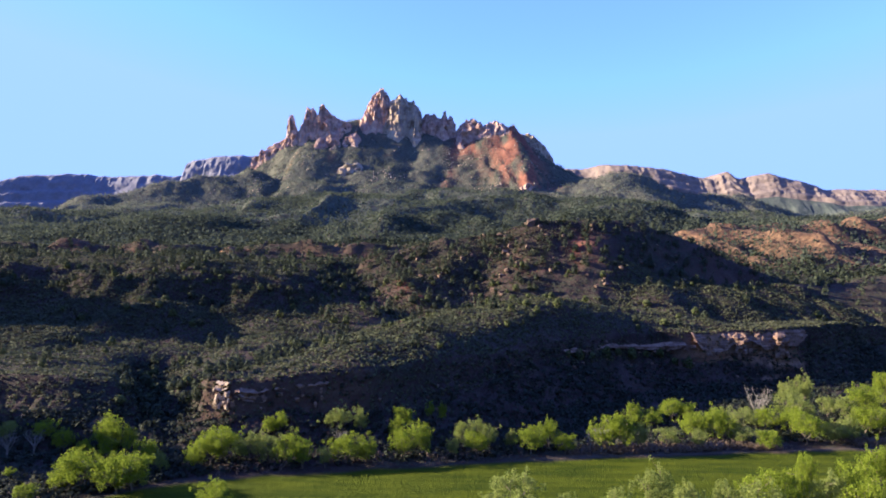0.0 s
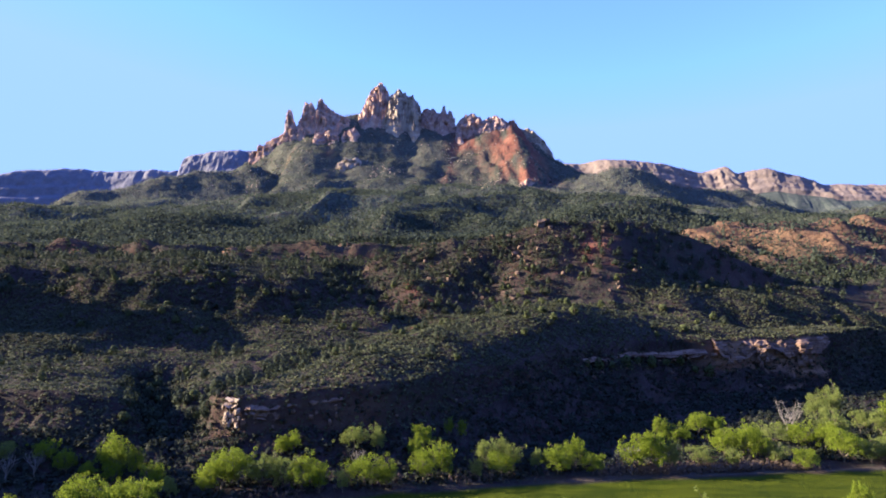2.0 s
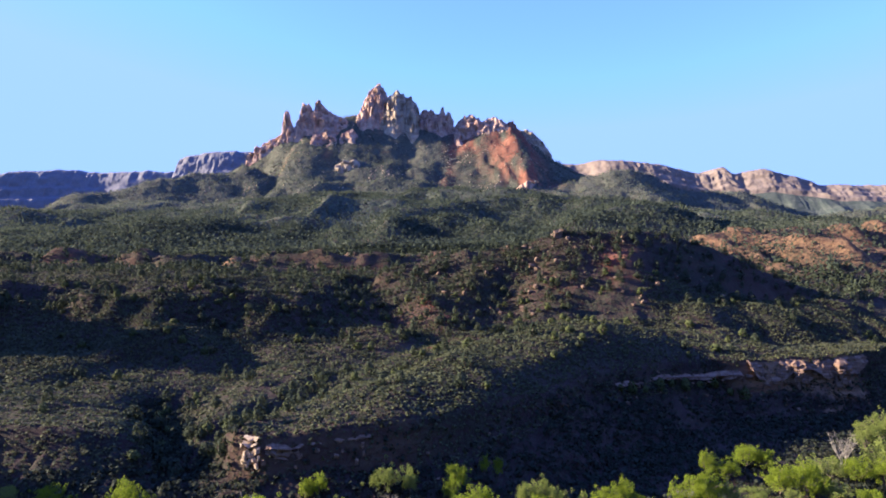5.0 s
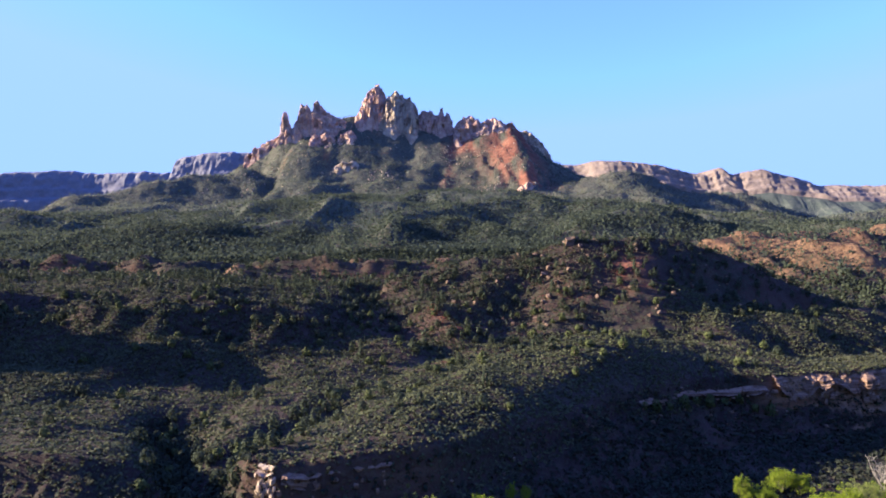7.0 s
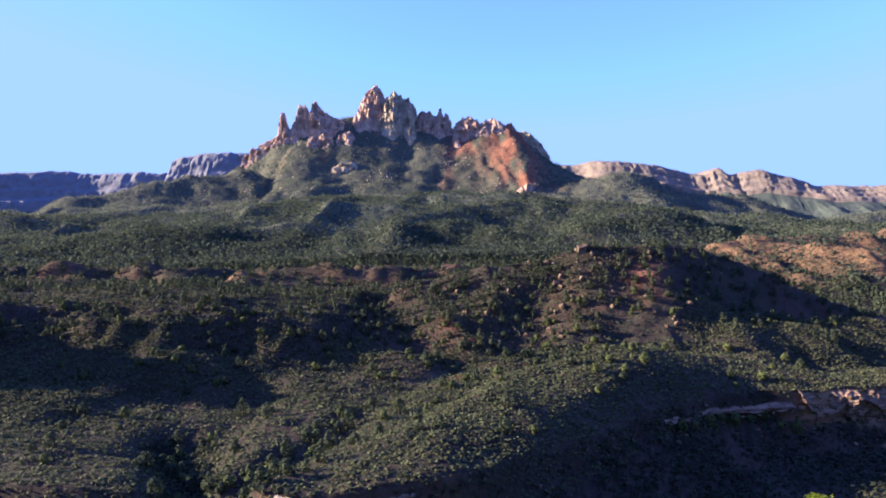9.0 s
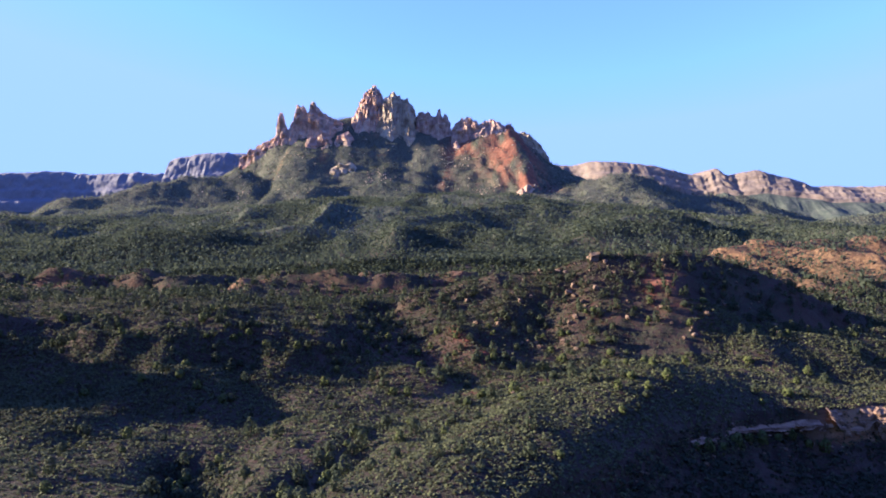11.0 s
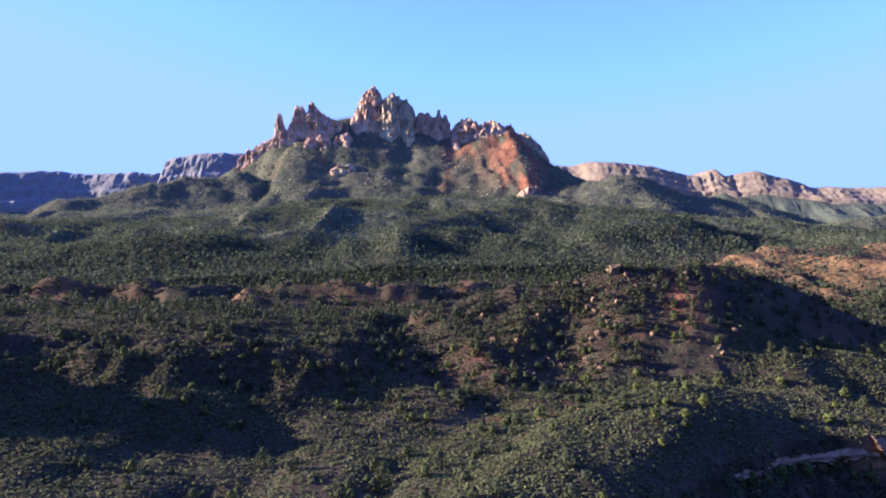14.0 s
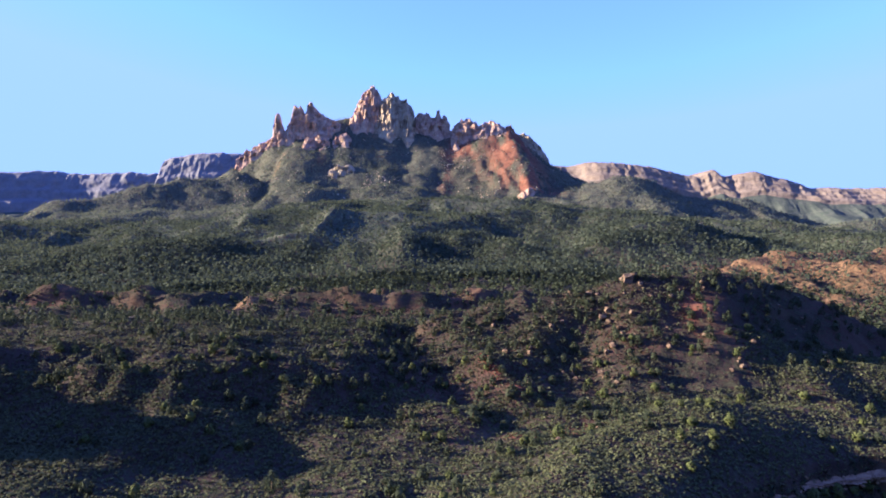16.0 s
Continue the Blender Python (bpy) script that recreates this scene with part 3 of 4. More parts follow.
def ups(points):
    return [((a - 784) / 1120, (442.0 - b) / 1120) for a, b in points]


crag("rock_spire", "slender lone sandstone spire on the ridge", ups([(504, 250), (508, 240), (511, 222), (513, 208), (517, 204), (521, 212), (523, 226), (527, 236), (533, 240)]), 2040, 1, 22)
crag("rock_crag", "dark red jagged sandstone crag with twin points", ups([(527, 240), (534, 226), (541, 212), (543, 196), (547, 193), (550, 199), (553, 193), (557, 197), (559, 206), (564, 200), (567, 190), (571, 186),
     (576, 192), (580, 198), (588, 206), (597, 212), (606, 216), (616, 220), (624, 224)]), 2055, 2, 52)
crag("rock_crag", "tallest sunlit orange sandstone peak of the mountain", ups([(636, 222), (643, 210), (648, 197), (652, 186), (657, 180), (660, 172), (665, 168), (669, 166), (672, 160), (677, 156), (680, 163), (684, 166),
     (688, 174), (691, 180), (693, 192), (697, 206)]), 2110, 3, 62)
crag("rock_crag", "broad pale sandstone crag with rounded buttresses", ups([(678, 222), (684, 204), (690, 186), (694, 179), (699, 177), (703, 171), (708, 170), (713, 176), (718, 174), (722, 180), (727, 182), (732, 181), (736, 187), (741, 192),
     (745, 203), (749, 216)]), 2080, 4, 76, CRAG_PALE)
crag("rock_crag", "low toothed row of sandstone pinnacles", ups([(746, 222), (749, 208), (753, 204), (758, 203), (762, 206), (767, 202), (771, 205), (775, 211), (780, 212), (783, 206), (785, 199), (787, 198), (790, 207), (793, 213),
     (795, 207), (797, 206), (800, 211), (803, 218), (808, 228)]), 2080, 5, 50)
crag("rock_crag", "ragged sandstone cliff crown above the red scree", ups([(806, 236), (811, 227), (816, 222), (820, 219), (824, 214), (829, 217), (834, 212), (840, 213), (845, 218), (850, 217), (854, 224), (860, 222), (865, 217), (870, 221), (875, 217),
     (880, 219), (884, 224), (889, 222), (894, 229), (899, 231), (903, 240), (908, 248)]), 2035, 6, 50)
crag("rock_crag", "small dark knobs of rock on the descending ridge", ups([(444, 300), (447, 284), (452, 277), (457, 279), (462, 268), (470, 268), (476, 261), (484, 262), (490, 254), (497, 253), (503, 247), (510, 246), (514, 250)]), 2045, 7, 26)
crag("rock_crag", "sunlit outcrop of pale rock on the mountain face", ups([(556, 258), (562, 249), (568, 246), (575, 249), (582, 243), (590, 247), (600, 251), (606, 262)]), 1990, 8, 40)
crag("rock_crag", "sunlit outcrop of pale rock on the mountain face", ups([(604, 256), (611, 245), (619, 242), (626, 237), (633, 239), (638, 247), (643, 258)]), 2000, 9, 40)


crag("rock_crag", "small orange cliff at the foot of the red spur", ups([(908, 350), (914, 338), (921, 332), (928, 327), (936, 326), (943, 331), (950, 348)]), 1640, 15, 20)
crag("rock_crag", "low pale outcrop on the mountain's lower face", ups([(588, 312), (598, 300), (606, 296), (614, 291), (622, 294), (632, 289), (640, 295), (650, 308)]), 1850, 14, 26, CRAG_PALE)
crag("rock_crag", "grey sandstone cliffs on the shoulder behind the red spur", ups([(904, 250), (910, 240), (918, 236), (926, 239), (934, 238), (943, 242), (950, 246), (957, 254), (964, 260), (970, 270), (978, 282), (984, 294)]), 2215, 10, 46, CRAG_PALE)


def mesa(name, label, rim, depth, foot, thick, seed, turn, stone=MESA, shelf=0.60):
    """A cliff range in tiers: rim points (across, rise) per metre of distance; foot is the height of its base, shelf the scree slope's share."""
    across, rise = [p[0] for p in rim], [p[1] for p in rim]
    u, t = np.linspace(across[0], across[-1], 420), np.linspace(0, 1, 46)
    middle = 0.5 * (across[0] + across[-1]) * depth
    away = (depth - turn * middle) / (1 - turn * u)
    x = u * away
    top = 60 + np.interp(u, across, rise) * away + 5 * noise2(x, x * 0, 45, seed) + 3 * noise2(x, x * 0, 17, seed + 3)
    X, S = np.meshgrid(x, t)
    stage = (0, 0.22, 0.38, 0.44, 0.54, 0.62, 0.72, 0.80, 0.93, 1)
    share = np.interp(S, stage, [0, 0.5 * shelf, shelf] + [shelf + (1 - shelf) * c for c in (0.25, 0.32, 0.52, 0.60, 0.77, 0.95, 1)])
    out_by = np.interp(S, stage, (430, 270, 150, 138, 92, 80, 58, 46, 20, 0)) * (1 + 0.3 * noise2(X, X * 0 + 31, 150, seed + 2))
    level = share * 400
    bays = 60 * noise2(X, X * 0 + 50, 420, seed) + 22 * noise2(X, level * 0.25, 150, seed + 5)
    ribs = 7 * ridged(X, level * 0.35, 62, 3, seed + 7) * step(shelf - 0.02, shelf + 0.1, share) + 11 * ridged(X, level * 0.5, 90, 3, seed + 9) * (1 - step(shelf - 0.15, shelf, share))
    wear = 5 * fractal(X, level, 26, 3, seed + 11) * step(shelf - 0.04, shelf + 0.04, share)
    Y = away[None] - out_by + bays * (0.55 + 0.45 * share) - (ribs + wear) * (1 - step(0.96, 1.0, share))
    Z = foot + (top[None] - foot) * share + 9 * fractal(X, Y, 70, 2, seed + 13) * (1 - step(shelf - 0.1, shelf, share)) * step(0, 0.1, share)
    rows = [np.stack([a, b, c], -1) for a, b, c in zip(X, Y, Z)]
    rows.append(np.stack([x, away + thick, top], -1))
    rows.append(np.stack([x, away + thick + 60, np.full_like(x, foot)], -1))
    base = new(name)
    base.location = (float(x.mean()), depth, foot)
    shift = np.array([x.mean(), depth, foot])
    low = int(0.38 * 45) + 1
    part("talus_slope", mesh_of("talus_slope", np.concatenate(rows[:low]) - shift, grid_faces(low, len(x)), TALUS, True), base, "brushy scree slope under the cliffs")
    part("cliff", mesh_of("cliff", np.concatenate(rows[low - 1:]) - shift, grid_faces(len(rows) - low + 1, len(x)), stone, True), base)
    return tagged(base, label, "mesa")


mesa("mesa", "long hazy flat-topped sandstone mesa", ups([(-160, 328), (-40, 333), (0, 330), (40, 318), (90, 313), (150, 310), (165, 314), (250, 313), (330, 315), (400, 317)]), 3550, 150, 300, 11, 0.01, HAZED_MESA, 0.30)
mesa("butte", "steep-sided sandstone butte with a level top", ups([(316, 322), (328, 290), (345, 284), (370, 281), (400, 278), (450, 277), (520, 276), (600, 280)]), 3150, 190, 260, 12, 0.04, HAZED_MESA, 0.30)
mesa("mesa", "long pale pink sandstone cliffs, lit by low sun", ups([(980, 299), (1030, 299), (1060, 294), (1110, 294), (1140, 297), (1180, 301), (1230, 312), (1262, 317), (1275, 309), (1290, 304), (1304, 315), (1318, 318), (1335, 310),
     (1360, 308), (1390, 315), (1430, 323), (1460, 334), (1500, 335), (1600, 335), (1750, 339)]), 3950, 150, 320, 13, -0.3)

# ---- plants ----
def cottonwood_meshes(seed, tall, wide, leaf):
    """Trunk and crown of one broadleaf tree, base at the origin."""
    rs = np.random.RandomState(seed)
    pieces, clumps = [], []
    fork = tall * rs.uniform(0.16, 0.26)
    lean = rs.normal(size=2) * 0.05 * tall
    pieces.append(tube([(0, 0, -0.4), (lean[0] * 0.3, lean[1] * 0.3, fork * 0.6), (lean[0], lean[1], fork)], [tall * 0.035, tall * 0.026, tall * 0.022], 8))
    for k in range(7):
        a = k * 2.4 + rs.uniform(-0.4, 0.4)
        out_by, up = wide * rs.uniform(0.25, 0.5), tall * rs.uniform(0.55, 0.92)
        if k == 0:
            out_by, up = wide * 0.08, tall * 0.95
        p0 = Vector((lean[0], lean[1], fork * rs.uniform(0.7, 1.0)))
        p2 = Vector((lean[0] + out_by * math.cos(a), lean[1] + out_by * math.sin(a), up))
        p1 = p0.lerp(p2, 0.5) + Vector((math.cos(a), math.sin(a), -0.3)) * wide * 0.06
        pieces.append(tube([p0, p1, p2], [tall * 0.015, tall * 0.009, tall * 0.003], 5))
        for m in range(7):
            q = p1.lerp(p2, rs.uniform(0.0, 1.0))
            side = Vector(rs.normal(size=3)) * wide * 0.15
            side.z = abs(side.z) * 0.7
            pieces.append(tube([q, q + side * 0.6, q + side], [tall * 0.005, tall * 0.003, tall * 0.0015], 4))
            clumps.append((q + side, rs.uniform(0.05, 0.12) * (tall + wide) * 0.5))
        clumps.append((p2, rs.uniform(0.06, 0.11) * (tall + wide) * 0.5))
    for k in range(14):
        a = rs.uniform(0, 6.28)
        clumps.append((Vector((wide * rs.uniform(0.2, 0.46) * math.cos(a), wide * rs.uniform(0.2, 0.46) * math.sin(a), tall * rs.uniform(0.27, 0.55))), rs.uniform(0.06, 0.12) * wide))
    spots = []
    for c, r in clumps:
        n = int(40 * (r / 0.8) ** 1.5) + 8
        d = rs.normal(size=(n, 3))
        d *= (rs.uniform(0.2, 1.0, (n, 1)) ** 0.5 * r) / np.linalg.norm(d, axis=1)[:, None]
        spots.append(np.array(c) + d)
    # broad soft lobes of foliage over the limbs
    for k in range(12):
        a, up = k * 2.4 + rs.uniform(-0.5, 0.5), rs.uniform(0.38, 0.88)
        out_by = wide * rs.uniform(0.16, 0.34) * (1.2 - 0.9 * abs(up - 0.5))
        c = np.array([lean[0] + out_by * math.cos(a), lean[1] + out_by * math.sin(a), tall * up])
        size = np.array([wide * rs.uniform(0.13, 0.22)] * 2 + [tall * rs.uniform(0.11, 0.17)])
        n = 230
        d = rs.normal(size=(n, 3))
        d *= rs.uniform(0.55, 1.12, (n, 1)) / np.linalg.norm(d, axis=1)[:, None]
        spots.append(c + d * size)
    spots = np.concatenate(spots)
    spots = spots[spots[:, 2] > 0.3]
    v, f = leaf_cards(rs, spots, 0.29, 0.48)
    tv, tf = merge(pieces)
    return mesh_of("trunk", tv, tf, BARK, True), mesh_of("crown", v, f, leaf)


COTTONWOODS = [cottonwood_meshes(100 + k, 10, 12, COTTONWOOD_LEAF) for k in range(5)]
PALE_TREES = [cottonwood_meshes(120 + k, 10, 11, PALE_LEAF) for k in range(4)]


def cottonwood(x, y, wide, tall, kind, k, label):
    trunk, crown = kind[k % len(kind)]
    base = new("cottonwood_tree")
    base.matrix_world = pose(x, y, float(height(x, y)) - 0.1, 0, 0, (x * 37 + y * 11) % 360) @ Matrix.Diagonal((wide / 12.3, wide / 12.3, tall / 10.4, 1))
    part("trunk", trunk, base)
    part("crown", crown, base)
    return tagged(base, label, "tree", "cottonwoods along the river")


BRIGHT = "cottonwood in fresh yellow-green spring leaf beside the meadow"
PALE = "pale grey-green willow, half in leaf, among the river trees"
# x, y, crown width, height
WEST_BRIGHT = [(-118, 187, 7, 6), (-110, 184, 6, 7), (-99, 150, 6, 4), (-90, 157, 14, 10), (-80, 155, 12, 10), (-95, 158, 7, 5), (-77, 157, 11, 9),
    (-96, 182, 8, 12), (-90, 182, 5, 8), (-94, 178, 6, 6), (-80, 172, 6, 8), (-113, 165, 3, 3), (-101, 178, 4, 6)]
WEST_PALE = [(-129, 187, 7, 6), (-75, 169, 5, 6)]
MIDDLE_BRIGHT = [(-67, 172, 6, 7), (-64, 174, 9, 10), (-60, 176, 11, 10), (-42, 174, 9, 9), (-38, 172, 5, 8), (-52, 189, 4, 6), (-49, 190, 5, 7),
    (-27, 176, 11, 8), (-21, 175, 6, 7), (-11, 180, 9, 9), (-6, 182, 7, 10), (-12, 196, 7, 8), (-14, 191, 5, 6), (-4, 204, 3, 6), (0, 204, 3, 6), (10,
    184, 8, 7), (26, 186, 9, 8), (32, 190, 6, 9), (36, 186, 7, 6)]
MIDDLE_PALE = [(-54, 176, 10, 9), (-48, 175, 8, 9), (-32, 192, 9, 7), (-25, 192, 5, 8), (6, 190, 7, 8), (11, 191, 6, 8), (14, 188, 6, 8), (3, 181, 4,
    6), (20, 188, 4, 7), (-32, 172, 4, 6)]
EAST_BRIGHT = [(49, 188, 10, 11), (54, 188, 8, 11), (65, 215, 6, 8), (70, 213, 8, 6), (80, 222, 9, 8), (85, 220, 7, 7), (79, 200, 9, 9), (85, 200, 12,
    10), (89, 198, 8, 8), (107, 210, 10, 8), (98, 190, 8, 6), (113, 196, 10, 10), (113, 205, 9, 9), (150, 225, 13, 12), (137, 205, 11, 10), (167, 240, 8,
    14), (142, 205, 9, 9)]
EAST_PALE = [(59, 187, 4, 9), (69, 192, 8, 6), (101, 212, 10, 7), (131, 240, 10, 10), (140, 245, 8, 12), (121, 215, 13, 11), (137, 225, 6, 8), (121,
    196, 9, 7), (141, 220, 9, 9), (127, 198, 9, 8), (92, 195, 8, 6), (77, 190, 5, 6)]
NEAR_BRIGHT = [(-51, 141, 9, 8), (66, 135, 8, 12), (74, 138, 10, 13), (81, 141, 5, 15), (89, 138, 9, 14), (100, 146, 8, 15), (87, 131, 9, 13)]
NEAR_PALE = [(15, 135, 12, 12), (47, 138, 8, 13), (51, 130, 8, 12), (60, 133, 7, 12), (83, 136, 8, 13), (35, 128, 6, 12), (64, 127, 11, 13), (25, 130,
    5, 10)]
for grove, kind, label in ((WEST_BRIGHT, COTTONWOODS, BRIGHT), (WEST_PALE, PALE_TREES, PALE), (MIDDLE_BRIGHT, COTTONWOODS, BRIGHT), (MIDDLE_PALE, PALE_TREES, PALE),
                           (EAST_BRIGHT, COTTONWOODS, BRIGHT), (EAST_PALE, PALE_TREES, PALE), (NEAR_BRIGHT, COTTONWOODS, BRIGHT), (NEAR_PALE, PALE_TREES, PALE)):
    for k, (x, y, wide, tall) in enumerate(grove):
        cottonwood(x, y, wide, tall, kind, k * 3 + int(y), label)


def conifer_meshes(seed, tall, wide, leaf, cards):
    """Trunk and a dense, rounded, uneven crown of small sprays, base at the origin."""
    rs = np.random.RandomState(seed)
    t = rs.uniform(0.03, 1, cards)
    a = rs.uniform(0, 6.28, cards)
    lobes = 1 + 0.2 * np.sin(a * 3 + seed + 4 * t) + 0.12 * np.sin(a * 5 + 2 * seed + t * 9)
    r = wide * 0.5 * np.sqrt(np.clip(1 - np.abs(t * 1.45 - 0.45) ** 2.2, 0.03, 1)) * lobes * rs.uniform(0.5, 1.0, cards) ** 0.5
    c = np.stack([r * np.cos(a), r * np.sin(a), t * tall], -1)
    v, f = leaf_cards(rs, c, 0.21 * wide, 0.55, (c - (0, 0, 0.4 * tall)) / (wide, wide, tall))
    tv, tf = tube([(0, 0, -0.4), (0.05, 0.03, tall * 0.4), (0, 0.02, tall * 0.8)], [wide * 0.05, wide * 0.035, 0.02], 6)
    return mesh_of("trunk", tv, tf, BARK, True), mesh_of("crown", v, f, leaf)


def blobs(rs, x, y, z, tall, wide, sides, rings, taper=0.0):
    """Many low, ragged crowns as one mesh: each is a ring-stacked, uneven cone."""
    n = len(x)
    t = np.linspace(0.0, 1.0, rings + 1)[None, :-1, None]
    a = (np.arange(sides) * 2 * math.pi / sides)[None, None, :] + rs.uniform(0, 6.28, (n, 1, 1)) + t * 0.9
    r = (1 - (t * 1.3 - 0.3) ** 2) ** 0.5 * (1 - taper * t) * rs.uniform(0.62, 1.25, (n, rings, sides)) * 0.5
    zz = np.broadcast_to(t + rs.uniform(-0.06, 0.06, (n, rings, sides)), (n, rings, sides))
    v = np.stack([x[:, None, None] + wide[:, None, None] * r * np.cos(a), y[:, None, None] + wide[:, None, None] * r * np.sin(a),
                  z[:, None, None] + tall[:, None, None] * zz], -1).reshape(n, -1, 3)
    tip = np.stack([x, y, z + tall], -1)[:, None, :]
    v = np.concatenate([v, tip], 1)
    q = grid_faces(rings, sides, True)
    tri = np.concatenate([q[:, [0, 1, 2]], q[:, [0, 2, 3]], np.stack([(rings - 1) * sides + np.arange(sides), (rings - 1) * sides + (np.arange(sides) + 1) % sides, np.full(sides, rings * sides)], -1)])
    per = rings * sides + 1
    return v.reshape(-1, 3), (tri[None] + (np.arange(n) * per)[:, None, None]).reshape(-1, 3)


def wood_density(x, y):
    """How thickly junipers stand, 0 to 1."""
    d = 0.017 + 0.025 * step(312, 340, y) + 0.16 * step(440, 520, y) + 0.3 * step(560, 680, y)
    d = d * (0.45 + 0.55 * step(-0.75, 0.35, fractal(x, y, 70, 3, 101) + 0.5 * step(600, 800, y)))
    e = np.minimum(along(x, y, ROCK_HILL)[0], along(x, y, ROCK_HILL_EAST)[0])
    d = np.maximum(d, 0.115 * np.exp(-(e / 66) ** 4) * step(345, 365, y))
    d = np.maximum(d, 0.05 * step(320, 335, y) * (1 - step(400, 430, y)) * step(-30, -60, x))
    d = np.maximum(d, 0.13 * step(385, 410, y) * (1 - step(465, 485, y)) * step(-20, -60, x))
    d = d * (1 - 0.4 * step(425, 460, y) * (1 - step(540, 580, y)) * (1 - step(0.1, 0.2, x / np.maximum(y, 60))))
    d = d * (1 - 0.55 * step(-98, -112, x) * (1 - step(285, 310, y)))
    for line in (WASH, SIDE_WASH):
        d = np.maximum(d, 0.12 * np.exp(-(along(x, y, line)[0] / 9) ** 2) * (1 - step(250, 275, y)))
    d = d * (1 - 0.6 * step(20, 60, x) * (1 - step(350, 372, y)))
    d = d * (1 - 0.68 * badland_bare(x, y)) * (1 - 0.85 * np.exp(-(along(x, y, EAST_KNOLL)[0] / 50) ** 4) * (1 - np.exp(-(e / 55) ** 4))) * step(0, 12, y - rim_place(x)[0] + 16 * step(-70, -84, x) * (1 - step(-100, -112, x)))
    return d


def scatter(rs, count, near, far, spread=0.82):
    """Places in the wedge of country ahead, evenly by area."""
    r = np.sqrt(rs.uniform(near ** 2, far ** 2, count))
    a = rs.uniform(-spread, spread, count)
    return r * np.sin(a), r * np.cos(a)


rs = np.random.RandomState(5)
JUNIPERS = [conifer_meshes(200 + k, t, w, JUNIPER_LEAF, 160) for k, (t, w) in enumerate([(3.4, 3.0), (4.2, 3.0), (2.8, 2.8), (5.0, 3.2)])]
OAKS = [conifer_meshes(220 + k, t, w, OAK_LEAF, 150) for k, (t, w) in enumerate([(2.4, 2.8), (3.2, 3.0)])]
near_x, near_y = scatter(rs, 30000, 190, 420, 0.70)
keep = rs.uniform(size=len(near_x)) < wood_density(near_x, near_y) * 0.95
near_x, near_y = near_x[keep], near_y[keep]
order = np.argsort(near_y)[:430]
for k, i in enumerate(order):
    kind, leafy = (OAKS, True) if rs.uniform() < 0.3 else (JUNIPERS, False)
    trunk, crown = kind[k % len(kind)]
    base = new("oak_bush" if leafy else "juniper_tree")
    s = rs.uniform(0.7, 1.4)
    base.matrix_world = pose(near_x[i], near_y[i], float(height(near_x[i], near_y[i])) - 0.05, 0, 0, rs.uniform(0, 360)) @ Matrix.Diagonal((s, s, s, 1))
    part("trunk", trunk, base)
    part("crown", crown, base)
    tagged(base, ("olive-green scrub oak bush on the sagebrush slope" if leafy else "small dark green juniper on the sagebrush slope") if near_y[i] < 330 else ("olive-green oak bush on the brown hillside" if leafy else "rounded dark green juniper on the brown hillside"), "bush" if leafy else "tree", "junipers and bushes on the bench")

for k in range(24):
    x, y = rs.uniform(-60, 150), rs.uniform(226, 345)
    if y < float(rim_place(x)[0]) + 8:
        continue
    trunk, crown = OAKS[k % 2] if k % 3 else JUNIPERS[k % 4]
    base = new("oak_bush" if k % 3 else "juniper_tree")
    s = rs.uniform(1.0, 1.6)
    base.matrix_world = pose(x, y, float(height(x, y)) - 0.05, 0, 0, rs.uniform(0, 360)) @ Matrix.Diagonal((s, s, s, 1))
    part("trunk", trunk, base)
    part("crown", crown, base)
    tagged(base, "olive-green scrub oak bush on the sunlit sagebrush ridge" if k % 3 else "rounded juniper on the sunlit sagebrush ridge", "bush" if k % 3 else "tree", "junipers and bushes on the bench")

TIP_JUNIPERS = [(-76, 206, 1.3), (-78.5, 203, 1.1), (-70, 210, 1.2), (-74, 211, 0.9), (-81, 208, 1.0), (-66, 214, 0.8)]
BAND_OAKS = [(52, 262, 1.0), (57, 264, 1.3), (63, 266, 0.9), (70, 270, 1.4), (76, 274, 1.1), (83, 278, 1.5), (90, 280, 1.0), (97, 284, 1.3), (104, 284, 1.1), (110, 283, 1.4)]
for k, (x, y, s) in enumerate(TIP_JUNIPERS + BAND_OAKS):
    dry = k < len(TIP_JUNIPERS)
    trunk, crown = (JUNIPERS if dry else OAKS)[k % 2]
    base = new("juniper_tree" if dry else "oak_bush")
    base.matrix_world = pose(x, y, float(height(x, y)) - 0.05, 0, 0, 61 * k) @ Matrix.Diagonal((s, s, s * 1.1, 1))
    part("trunk", trunk, base)
    part("crown", crown, base)
    tagged(base, "olive juniper at the tip of the bench beside the ledge" if dry else "dark scrub oak below the sandstone band", "tree" if dry else "bush", "junipers and bushes on the bench")

rest_x, rest_y = near_x[np.argsort(near_y)[430:]], near_y[np.argsort(near_y)[430:]]
mid_x, mid_y = scatter(rs, 40000, 420, 660, 0.70)
keep = rs.uniform(size=len(mid_x)) < wood_density(mid_x, mid_y)
mid_x, mid_y = np.concatenate([rest_x, mid_x[keep]]), np.concatenate([rest_y, mid_y[keep]])
size = rs.uniform(0.6, 1.3, len(mid_x))


